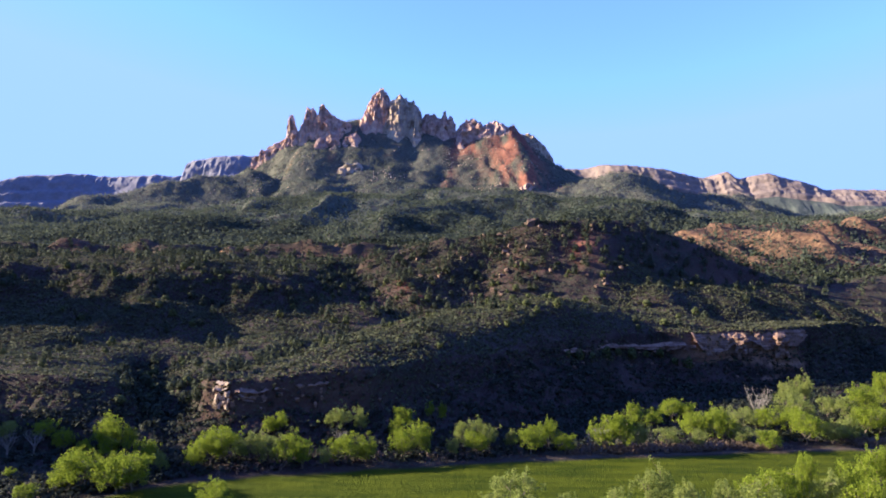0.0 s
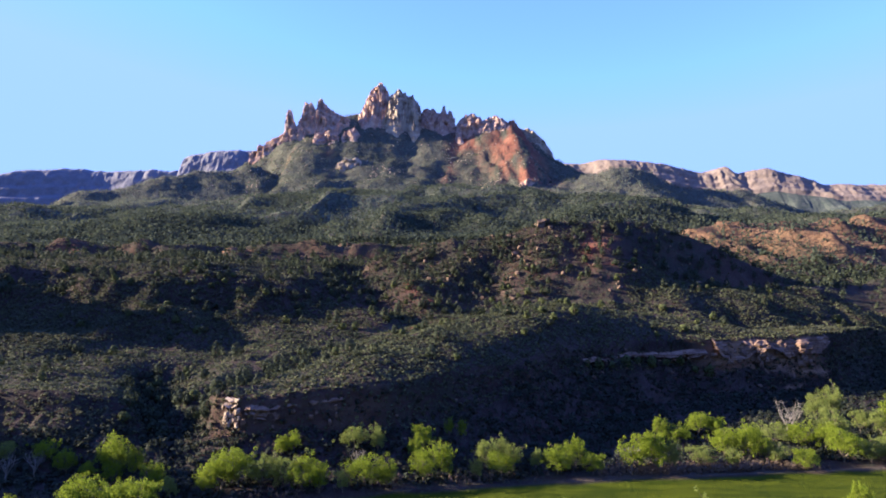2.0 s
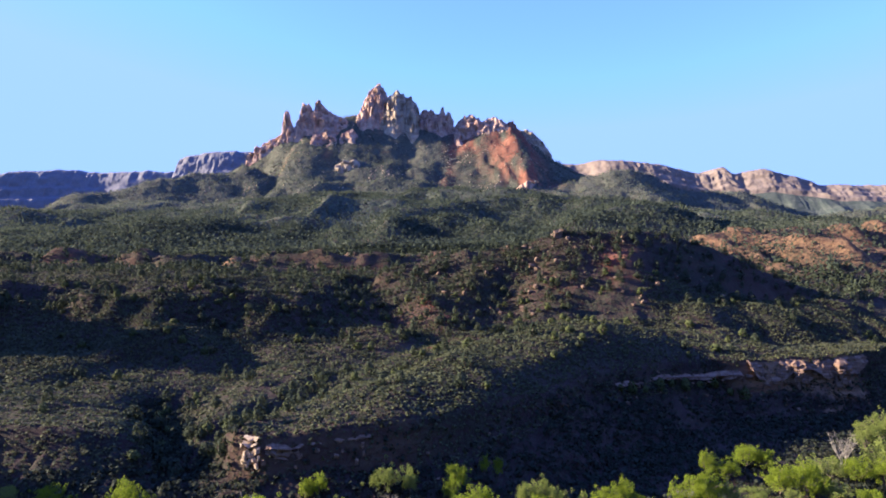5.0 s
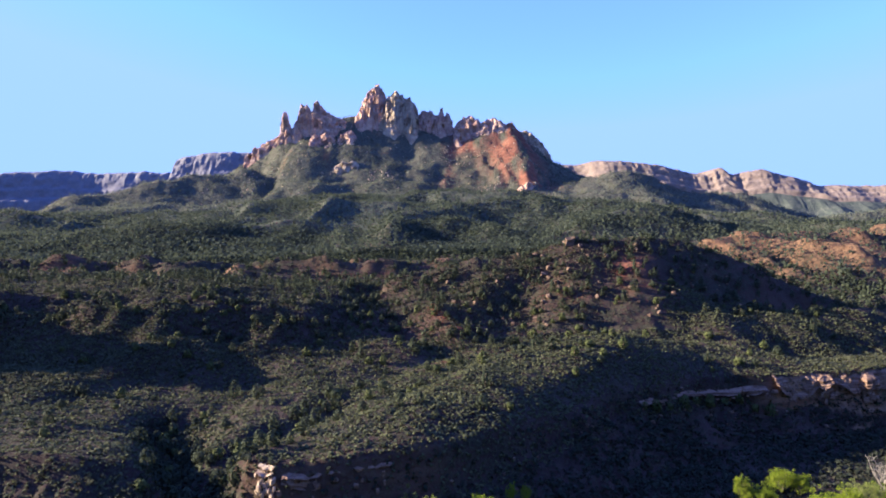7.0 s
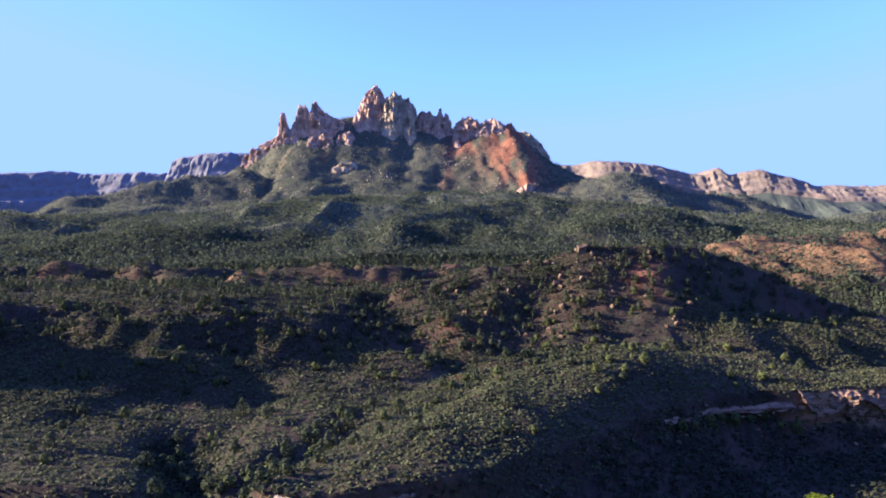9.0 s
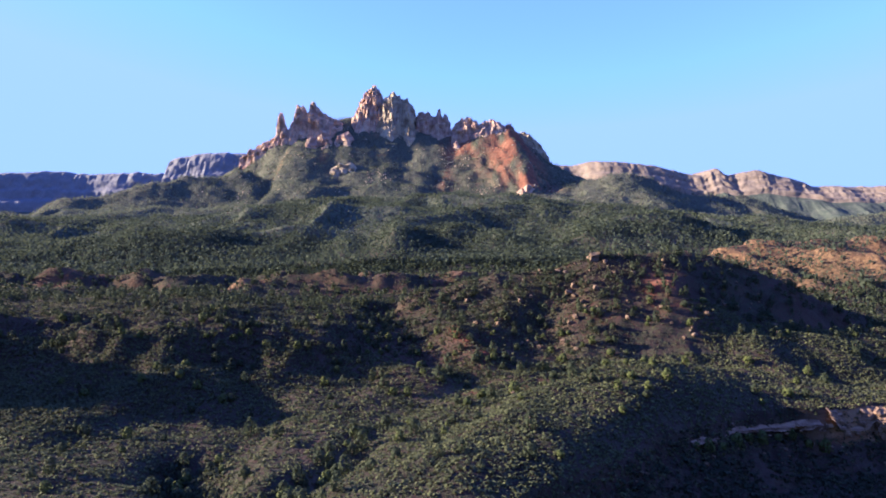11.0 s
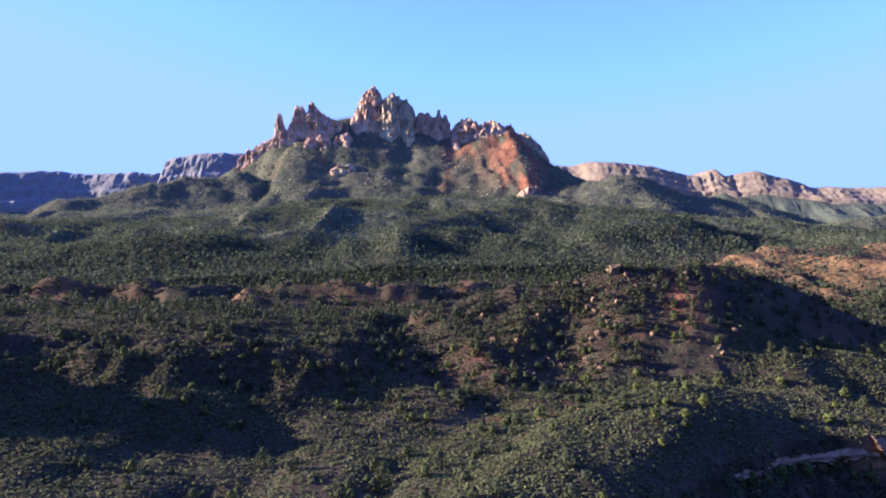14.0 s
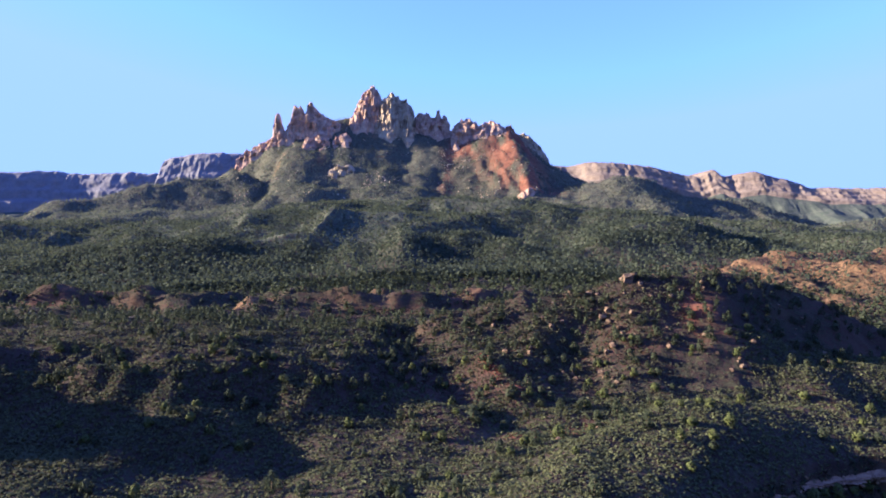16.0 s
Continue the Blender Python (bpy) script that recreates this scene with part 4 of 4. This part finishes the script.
def needle_crowns(rs, x, y, z, tall, wide, cards, spray=0.36):
    """Many junipers as one mesh of leaf sprays, cards for each crown."""
    n = len(x)
    t = rs.uniform(0.05, 1, (n, cards)) ** 0.85
    a = rs.uniform(0, 6.28, (n, cards))
    r = 0.5 * np.sqrt(np.clip(1 - (t * 1.3 - 0.3) ** 2, 0.03, 1)) * rs.uniform(0.5, 1.0, (n, cards)) * (1 + 0.25 * np.sin(3 * a + rs.uniform(0, 6, (n, 1))))
    c = np.stack([x[:, None] + wide[:, None] * r * np.cos(a), y[:, None] + wide[:, None] * r * np.sin(a), z[:, None] + tall[:, None] * t], -1).reshape(-1, 3)
    way = np.stack([r * np.cos(a), r * np.sin(a), (t - 0.35) * (wide / np.maximum(tall, 0.01))[:, None]], -1).reshape(-1, 3)
    return leaf_cards(rs, c, np.repeat(wide * spray, cards)[:, None], 0.55, way)


close = mid_y < 455
mid_z = height(mid_x, mid_y) - 0.3
v, f = needle_crowns(rs, mid_x[close], mid_y[close], mid_z[close], 4.8 * size[close], 3.4 * size[close] ** 0.8, 60, 0.24)
tagged(new("juniper_hillside", mesh_of("juniper_hillside", v, f, JUNIPER_LEAF)), "dark green junipers dotted over the brown hills", "woodland", kind="stuff")
v, f = needle_crowns(rs, mid_x[~close], mid_y[~close], mid_z[~close], 4.8 * size[~close], 3.6 * size[~close] ** 0.8, 16, 0.44)
tagged(new("juniper_woodland", mesh_of("juniper_woodland", v, f, JUNIPER_LEAF)), "scattered dark green junipers on the red hills", "woodland", kind="stuff")
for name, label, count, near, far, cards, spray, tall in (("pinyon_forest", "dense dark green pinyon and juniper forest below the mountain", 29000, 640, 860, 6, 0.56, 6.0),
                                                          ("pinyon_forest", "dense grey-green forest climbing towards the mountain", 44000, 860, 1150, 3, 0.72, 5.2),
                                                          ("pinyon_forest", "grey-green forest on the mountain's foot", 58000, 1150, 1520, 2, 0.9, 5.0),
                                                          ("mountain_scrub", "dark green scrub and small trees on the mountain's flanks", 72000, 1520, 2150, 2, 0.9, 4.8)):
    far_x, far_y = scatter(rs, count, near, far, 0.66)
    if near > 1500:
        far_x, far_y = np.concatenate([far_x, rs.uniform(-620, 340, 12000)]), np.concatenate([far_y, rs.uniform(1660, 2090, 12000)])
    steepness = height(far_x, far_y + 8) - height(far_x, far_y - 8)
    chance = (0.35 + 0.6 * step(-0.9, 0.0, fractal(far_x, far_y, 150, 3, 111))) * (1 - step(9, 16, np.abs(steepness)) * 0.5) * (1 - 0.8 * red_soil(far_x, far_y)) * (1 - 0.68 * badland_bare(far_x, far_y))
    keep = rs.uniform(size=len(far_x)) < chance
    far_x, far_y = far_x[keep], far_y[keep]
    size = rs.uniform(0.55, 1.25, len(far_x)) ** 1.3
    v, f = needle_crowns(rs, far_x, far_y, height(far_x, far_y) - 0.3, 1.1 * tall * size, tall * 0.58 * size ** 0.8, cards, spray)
    tagged(new(name, mesh_of(name, v, f, HAZED_MOUNTAIN_LEAF if near > 1500 else PINYON_LEAF)), label, "forest", kind="stuff")
sage_x, sage_y = scatter(rs, 135000, 188, 440, 0.70)
keep = (rs.uniform(size=len(sage_x)) < 0.5 + 0.5 * step(-0.6, 0.3, fractal(sage_x, sage_y, 40, 3, 121))) & (sage_y > rim_place(sage_x)[0] - rim_place(sage_x)[1] * (0.3 + 0.55 * step(-100, -118, sage_x)))
keep &= (sage_y < 345) | ((sage_x > 95) & (along(sage_x, sage_y, EAST_KNOLL)[0] < 60) & (along(sage_x, sage_y, ROCK_HILL_EAST)[0] > 36))
sage_x, sage_y = sage_x[keep], sage_y[keep]
size = rs.uniform(0.5, 1.3, len(sage_x))
v, f = needle_crowns(rs, sage_x, sage_y, height(sage_x, sage_y) - 0.1, 0.7 * size, 1.15 * size, 5, 0.58)
tagged(new("sagebrush", mesh_of("sagebrush", v, f, SAGE_LEAF)), "low grey-green sagebrush covering the bench", "sagebrush", kind="stuff")
shrub_x, shrub_y = scatter(rs, 80000, 335, 700, 0.68)
keep = rs.uniform(size=len(shrub_x)) < (0.35 + 0.6 * step(-0.5, 0.4, fractal(shrub_x, shrub_y, 30, 3, 125))) * (1 - 0.3 * red_soil(shrub_x, shrub_y)) * (1 - 0.85 * np.exp(-(along(shrub_x, shrub_y, EAST_KNOLL)[0] / 62) ** 4))
hill_x, hill_y = scatter(rs, 84000, 326, 470, 0.68)
more = rs.uniform(size=len(hill_x)) < (0.4 + 0.5 * step(-0.5, 0.4, fractal(hill_x, hill_y, 24, 3, 127))) * (1 - 0.6 * step(0.5, 0.9, red_soil(hill_x, hill_y))) * (1 - np.exp(-(along(hill_x, hill_y, EAST_KNOLL)[0] / 58) ** 4))
shrub_x, shrub_y = np.concatenate([shrub_x[keep], hill_x[more]]), np.concatenate([shrub_y[keep], hill_y[more]])
size = rs.uniform(0.5, 1.5, len(shrub_x))
v, f = needle_crowns(rs, shrub_x, shrub_y, height(shrub_x, shrub_y) - 0.1, 0.8 * size, 1.1 * size, 2, 0.74)
tagged(new("hill_shrubs", mesh_of("hill_shrubs", v, f, SHRUB_LEAF)), "small olive and grey shrubs dotted over the hills", "shrubs", kind="stuff")

stone_x, stone_y = rs.uniform(-640, 330, 13000), rs.uniform(1620, 2090, 13000)
keep = rs.uniform(size=13000) < 0.5 * step(0.1, 0.8, fractal(stone_x, stone_y, 90, 3, 161)) + 0.04
stone_x, stone_y = stone_x[keep], stone_y[keep]
size = rs.uniform(0.8, 1.9, len(stone_x)) ** 2
v, f = blobs(rs, stone_x, stone_y, height(stone_x, stone_y) - 0.5 * size, 1.5 * size, 1.5 * size, 5, 2)
tagged(new("mountain_rocks", mesh_of("mountain_rocks", v, f, CRAG_PALE)), "pale sandstone blocks strewn over the mountain's flanks", "rocks", kind="stuff")

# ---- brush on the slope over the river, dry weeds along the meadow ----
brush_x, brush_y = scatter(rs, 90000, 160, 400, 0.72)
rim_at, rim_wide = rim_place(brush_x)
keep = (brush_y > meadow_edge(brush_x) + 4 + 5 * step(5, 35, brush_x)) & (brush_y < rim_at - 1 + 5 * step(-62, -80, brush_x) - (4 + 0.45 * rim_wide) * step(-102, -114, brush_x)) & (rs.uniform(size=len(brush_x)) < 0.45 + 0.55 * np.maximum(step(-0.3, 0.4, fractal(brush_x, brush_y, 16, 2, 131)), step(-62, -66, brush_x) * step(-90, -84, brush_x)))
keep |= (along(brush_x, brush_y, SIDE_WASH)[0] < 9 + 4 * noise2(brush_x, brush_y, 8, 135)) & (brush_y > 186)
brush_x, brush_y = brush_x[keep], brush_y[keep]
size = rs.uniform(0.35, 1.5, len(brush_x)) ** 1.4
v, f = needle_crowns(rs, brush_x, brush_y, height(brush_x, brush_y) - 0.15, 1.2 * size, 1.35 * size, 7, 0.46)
tagged(new("oak_brush", mesh_of("oak_brush", v, f, SHADED_BRUSH_LEAF)), "dark scrub oak and brush on the shaded slope", "brush", kind="stuff")
bush_x, bush_y = scatter(rs, 11000, 165, 320, 0.72)
keep = (bush_y > meadow_edge(bush_x) + 10) & (bush_y < rim_place(bush_x)[0] - 2) & (rs.uniform(size=len(bush_x)) < 0.6 * step(0.0, 0.5, fractal(bush_x, bush_y, 22, 2, 133)) + 0.06 + 0.6 * step(-100, -112, bush_x))
bush_x, bush_y = bush_x[keep], bush_y[keep]
size = rs.uniform(0.5, 1.5, len(bush_x))
v, f = needle_crowns(rs, bush_x, bush_y, height(bush_x, bush_y) - 0.1, 1.3 * size, 1.6 * size, 14, 0.32)
tagged(new("slope_bushes", mesh_of("slope_bushes", v, f, SHRUB_LEAF)), "paler grey-green bushes on the shaded slope", "bushes", kind="stuff")
weed_x, weed_y = rs.uniform(-60, 190, 4200), rs.uniform(2.5, 9, 4200)
weed_y = weed_y + meadow_edge(weed_x)
keep = rs.uniform(size=len(weed_x)) < step(-0.3, 0.4, fractal(weed_x, weed_y, 14, 2, 141)) * (0.12 + 0.88 * step(30, 60, weed_x)) * (1 - 0.7 * step(125, 150, weed_x))
weed_x, weed_y = weed_x[keep], weed_y[keep]
weed_size = rs.uniform(0.5, 1.3, len(weed_x))
v, f = needle_crowns(rs, weed_x, weed_y, height(weed_x, weed_y) - 0.1, 1.8 * weed_size, 1.3 * weed_size, 20, 0.24)
tagged(new("dry_weeds", mesh_of("dry_weeds", v, f, DRY_TWIG)), "tan dry grass and brush along the meadow's edge", "brush", kind="stuff")


# ---- bare trees ----
def bare_tree(x, y, tall, seed):
    local = np.random.RandomState(seed)
    pieces = [tube([(0, 0, -0.4), (0.1, 0, tall * 0.25), (0.15, 0.1, tall * 0.45)], [tall * 0.03, tall * 0.024, tall * 0.02], 7)]
    twigs = []
    for k in range(9):
        a, up = k * 2.4, tall * local.uniform(0.6, 1.0)
        p0 = Vector((0.1, 0.05, tall * local.uniform(0.2, 0.45)))
        p2 = Vector((tall * 0.28 * math.cos(a), tall * 0.28 * math.sin(a), up))
        p1 = p0.lerp(p2, 0.5) + Vector(local.normal(size=3)) * tall * 0.03
        pieces.append(tube([p0, p1, p2], [tall * 0.014, tall * 0.009, tall * 0.003], 5))
        for m in range(9):
            q = p1.lerp(p2, local.uniform(-0.3, 1.0))
            side = Vector(local.normal(size=3)) * tall * 0.09
            side.z = abs(side.z)
            twigs.append(tube([q, q + side * 0.5, q + side + Vector((0, 0, 0.1))], [0.05, 0.035, 0.015], 3))
    base = new("bare_tree")
    base.matrix_world = pose(x, y, float(height(x, y)) - 0.1)
    part("trunk", mesh_of("trunk", *merge(pieces), GREY_BARK, True), base)
    part("twig_spray", mesh_of("twig_spray", *merge(twigs), GREY_BARK, True), base)
    return tagged(base, "leafless grey tree standing among the cottonwoods", "tree", "bare trees by the river")


for k, (x, y, tall) in enumerate([(-122, 177, 9), (-117, 181, 8), (47, 187, 8), (44, 189, 6), (108, 218, 13), (112, 222, 11), (-66, 183, 7), (-30, 185, 7), (148, 203, 8)]):
    bare_tree(x, y, tall, 300 + k)


# ---- rock: ledges along the rim, boulders ----
def block_mesh(seed, jag=0.13):
    """A weathered block about 1 m across, with split faces and worn corners."""
    local = np.random.RandomState(seed)
    bm = bmesh.new()
    bmesh.ops.create_cube(bm, size=1.0)
    bmesh.ops.subdivide_edges(bm, edges=bm.edges[:], cuts=1, use_grid_fill=True)
    for vert in bm.verts:
        far_out = sum(abs(c) > 0.4 for c in vert.co)
        vert.co *= 1.0 - 0.10 * (far_out - 1)
        vert.co += Vector(local.normal(size=3)) * jag * 0.55
    me = bpy.data.meshes.new("rock_block")
    bmesh.ops.recalc_face_normals(bm, faces=bm.faces[:])
    bm.to_mesh(me)
    bm.free()
    return me


def with_material(me, material):
    me.materials.append(material)
    return me


# first six blocks take the painted shade tone, last six the sunlit tone
LEDGE_BLOCKS = [with_material(block_mesh(400 + k % 6), SHADED_LEDGE if k < 6 else SUNLIT_LEDGE) for k in range(12)]
BOULDERS = [with_material(block_mesh(420 + k, 0.2), BOULDER) for k in range(5)]


def cliff_face(px, py, pz, run, high, seed, lean):
    """A broken cliff wall along the line: layered beds, cracks and a small overhang."""
    s, t = np.arange(0, run[-1], 0.55), np.linspace(0, 1, 17)
    S, T = np.meshgrid(s, t)
    gx, gy = np.gradient(np.interp(s, run, px)), np.gradient(np.interp(s, run, py))
    away = np.hypot(gx, gy)
    nx, ny = gy / away, -gx / away
    beds = np.interp(T, np.linspace(0, 1, 9), np.random.RandomState(seed).uniform(-0.7, 0.7, 9))
    bulge = 1.3 * noise2(S, T * 4, 9, seed) + 0.8 * ridged(S, T * 3, 3.0, 2, seed + 3) + 0.4 * noise2(S, T * 6, 1.3, seed + 4) + 0.7 * beds + 0.6 * step(0.55, 0.85, T) - 1.8 * step(0.92, 1.0, T) + lean * (1 - T)
    fade = np.minimum(step(0, 4, S), step(0, 4, run[-1] - S))
    tall = high * np.clip(0.6 + 0.3 * noise2(S, S * 0, 7, seed + 7) + 0.3 * noise2(S, S * 0, 17, seed + 17), 0.12, 1.1) * (0.4 + 0.6 * fade)
    v = np.stack([np.interp(S, run, px) + nx * bulge, np.interp(S, run, py) + ny * bulge, np.interp(S, run, pz) - 0.3 + 0.9 * step(0.92, 1.0, T) - tall * (1 - T) + 0.25 * noise2(S, T * 9, 2.2, seed + 9)], -1)
    return v.reshape(-1, 3), grid_faces(len(t), len(s))


def rock_ledge(label, line, count, high, seed, scale=1.0, stone=0, lean=3.0):
    """A cliff band along the rim with broken blocks; line is (x, y, top) points."""
    local = np.random.RandomState(seed)
    base = new("rock_ledge")
    px, py, pz = (np.array(c, float) for c in zip(*line))
    run = np.concatenate([[0], np.cumsum(np.hypot(np.diff(px), np.diff(py)))])
    base.location = (px[0], py[0], pz[0] - high)
    v, f = cliff_face(px, py, pz, run, high, seed, lean)
    part("cliff_face", mesh_of("cliff_face", v - np.array(base.location), f, (SHADED_LEDGE, SUNLIT_LEDGE)[stone]), base)
    for k in range(count):
        s = run[-1] * (k + local.uniform(-0.9, 0.9)) / max(count - 1, 1)
        x, y, top = np.interp(s, run, px), np.interp(s, run, py), np.interp(s, run, pz)
        tier = 1 + (k * 2 + local.randint(0, 2)) % 4
        w, h = local.uniform(1.0, 2.8) * scale, high * local.uniform(0.14, 0.32)
        z = top - 0.8 - h * 0.5 - tier * high * 0.22 + local.uniform(-0.5, 0.3)
        ob = new("rock_block", LEDGE_BLOCKS[k % 6 + 6 * stone])
        ob.parent = base
        ob.matrix_basis = Matrix.Translation(-base.location) @ Matrix.LocRotScale((x + local.uniform(-0.6, 0.6), y - tier * 0.2 + local.uniform(-1.8, 0.6), z),
            Euler((local.uniform(-0.12, 0.12), local.uniform(-0.12, 0.12), local.uniform(-0.8, 0.8))), (w, w * 0.8, h * 1.15))
    return tagged(base, label, "rock ledge")


def rim_line(first, last, count, out_by=2.0, under=0.4):
    """Points along the rim between two places, just out from its wall."""
    xs = np.linspace(first, last, count)
    edge = rim_place(xs)[0]
    edge = edge + 1.3 * noise2(xs, edge, 13, 8)
    return [(float(x), float(y - out_by), float(z - under)) for x, y, z in zip(xs, edge, height(xs, edge + 1.2))]


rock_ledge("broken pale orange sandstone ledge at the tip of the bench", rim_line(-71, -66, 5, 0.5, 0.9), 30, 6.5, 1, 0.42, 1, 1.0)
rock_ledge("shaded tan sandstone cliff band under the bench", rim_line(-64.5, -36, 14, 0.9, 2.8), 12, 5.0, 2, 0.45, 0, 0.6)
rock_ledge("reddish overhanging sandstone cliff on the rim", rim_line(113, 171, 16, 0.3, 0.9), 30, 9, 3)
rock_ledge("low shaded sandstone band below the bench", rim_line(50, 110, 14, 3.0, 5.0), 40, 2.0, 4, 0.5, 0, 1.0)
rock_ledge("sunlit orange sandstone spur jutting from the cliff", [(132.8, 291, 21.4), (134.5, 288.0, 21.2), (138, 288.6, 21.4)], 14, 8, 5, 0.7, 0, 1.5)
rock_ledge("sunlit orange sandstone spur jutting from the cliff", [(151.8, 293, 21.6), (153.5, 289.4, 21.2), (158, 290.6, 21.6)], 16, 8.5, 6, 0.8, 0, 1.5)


def boulder(x, y, size, label, k):
    ob = new("boulder", BOULDERS[k % 5])
    ob.matrix_world = pose(x, y, float(height(x, y)) + size * 0.28, 7 * (k % 5), 5 * (k % 3), 47 * k) @ Matrix.Diagonal((size, size * 0.8, size * 0.8, 1))
    return tagged(ob, label, "boulder", "boulders on the hill")


boulder(57, 412, 6.0, "large tan boulder crowning the red hill", 0)
boulder(61, 413, 4.5, "large tan boulder crowning the red hill", 1)
for k in range(90):
    x, y = rs.uniform(-20, 150), rs.uniform(352, 425)
    boulder(x, y, rs.uniform(0.8, 2.6) ** 1.1, "tan sandstone boulder on the juniper hillside", k)
for x, y, s in ((39, 396, 4.0), (42, 398, 3.4), (41, 392, 2.6), (52, 390, 3.0), (-5, 300, 1.6), (12, 310, 1.4), (60, 322, 1.6), (75, 327, 2.2)):
    boulder(x, y, s, "pale tan boulder on the slope", int(x) % 5)
for k in range(40):
    x = rs.uniform(-70, 190)
    y = float(rim_place(x)[0]) - rs.uniform(1, 14)
    boulder(x, y, rs.uniform(0.6, 1.5), "fallen sandstone boulder below the ledge", k)
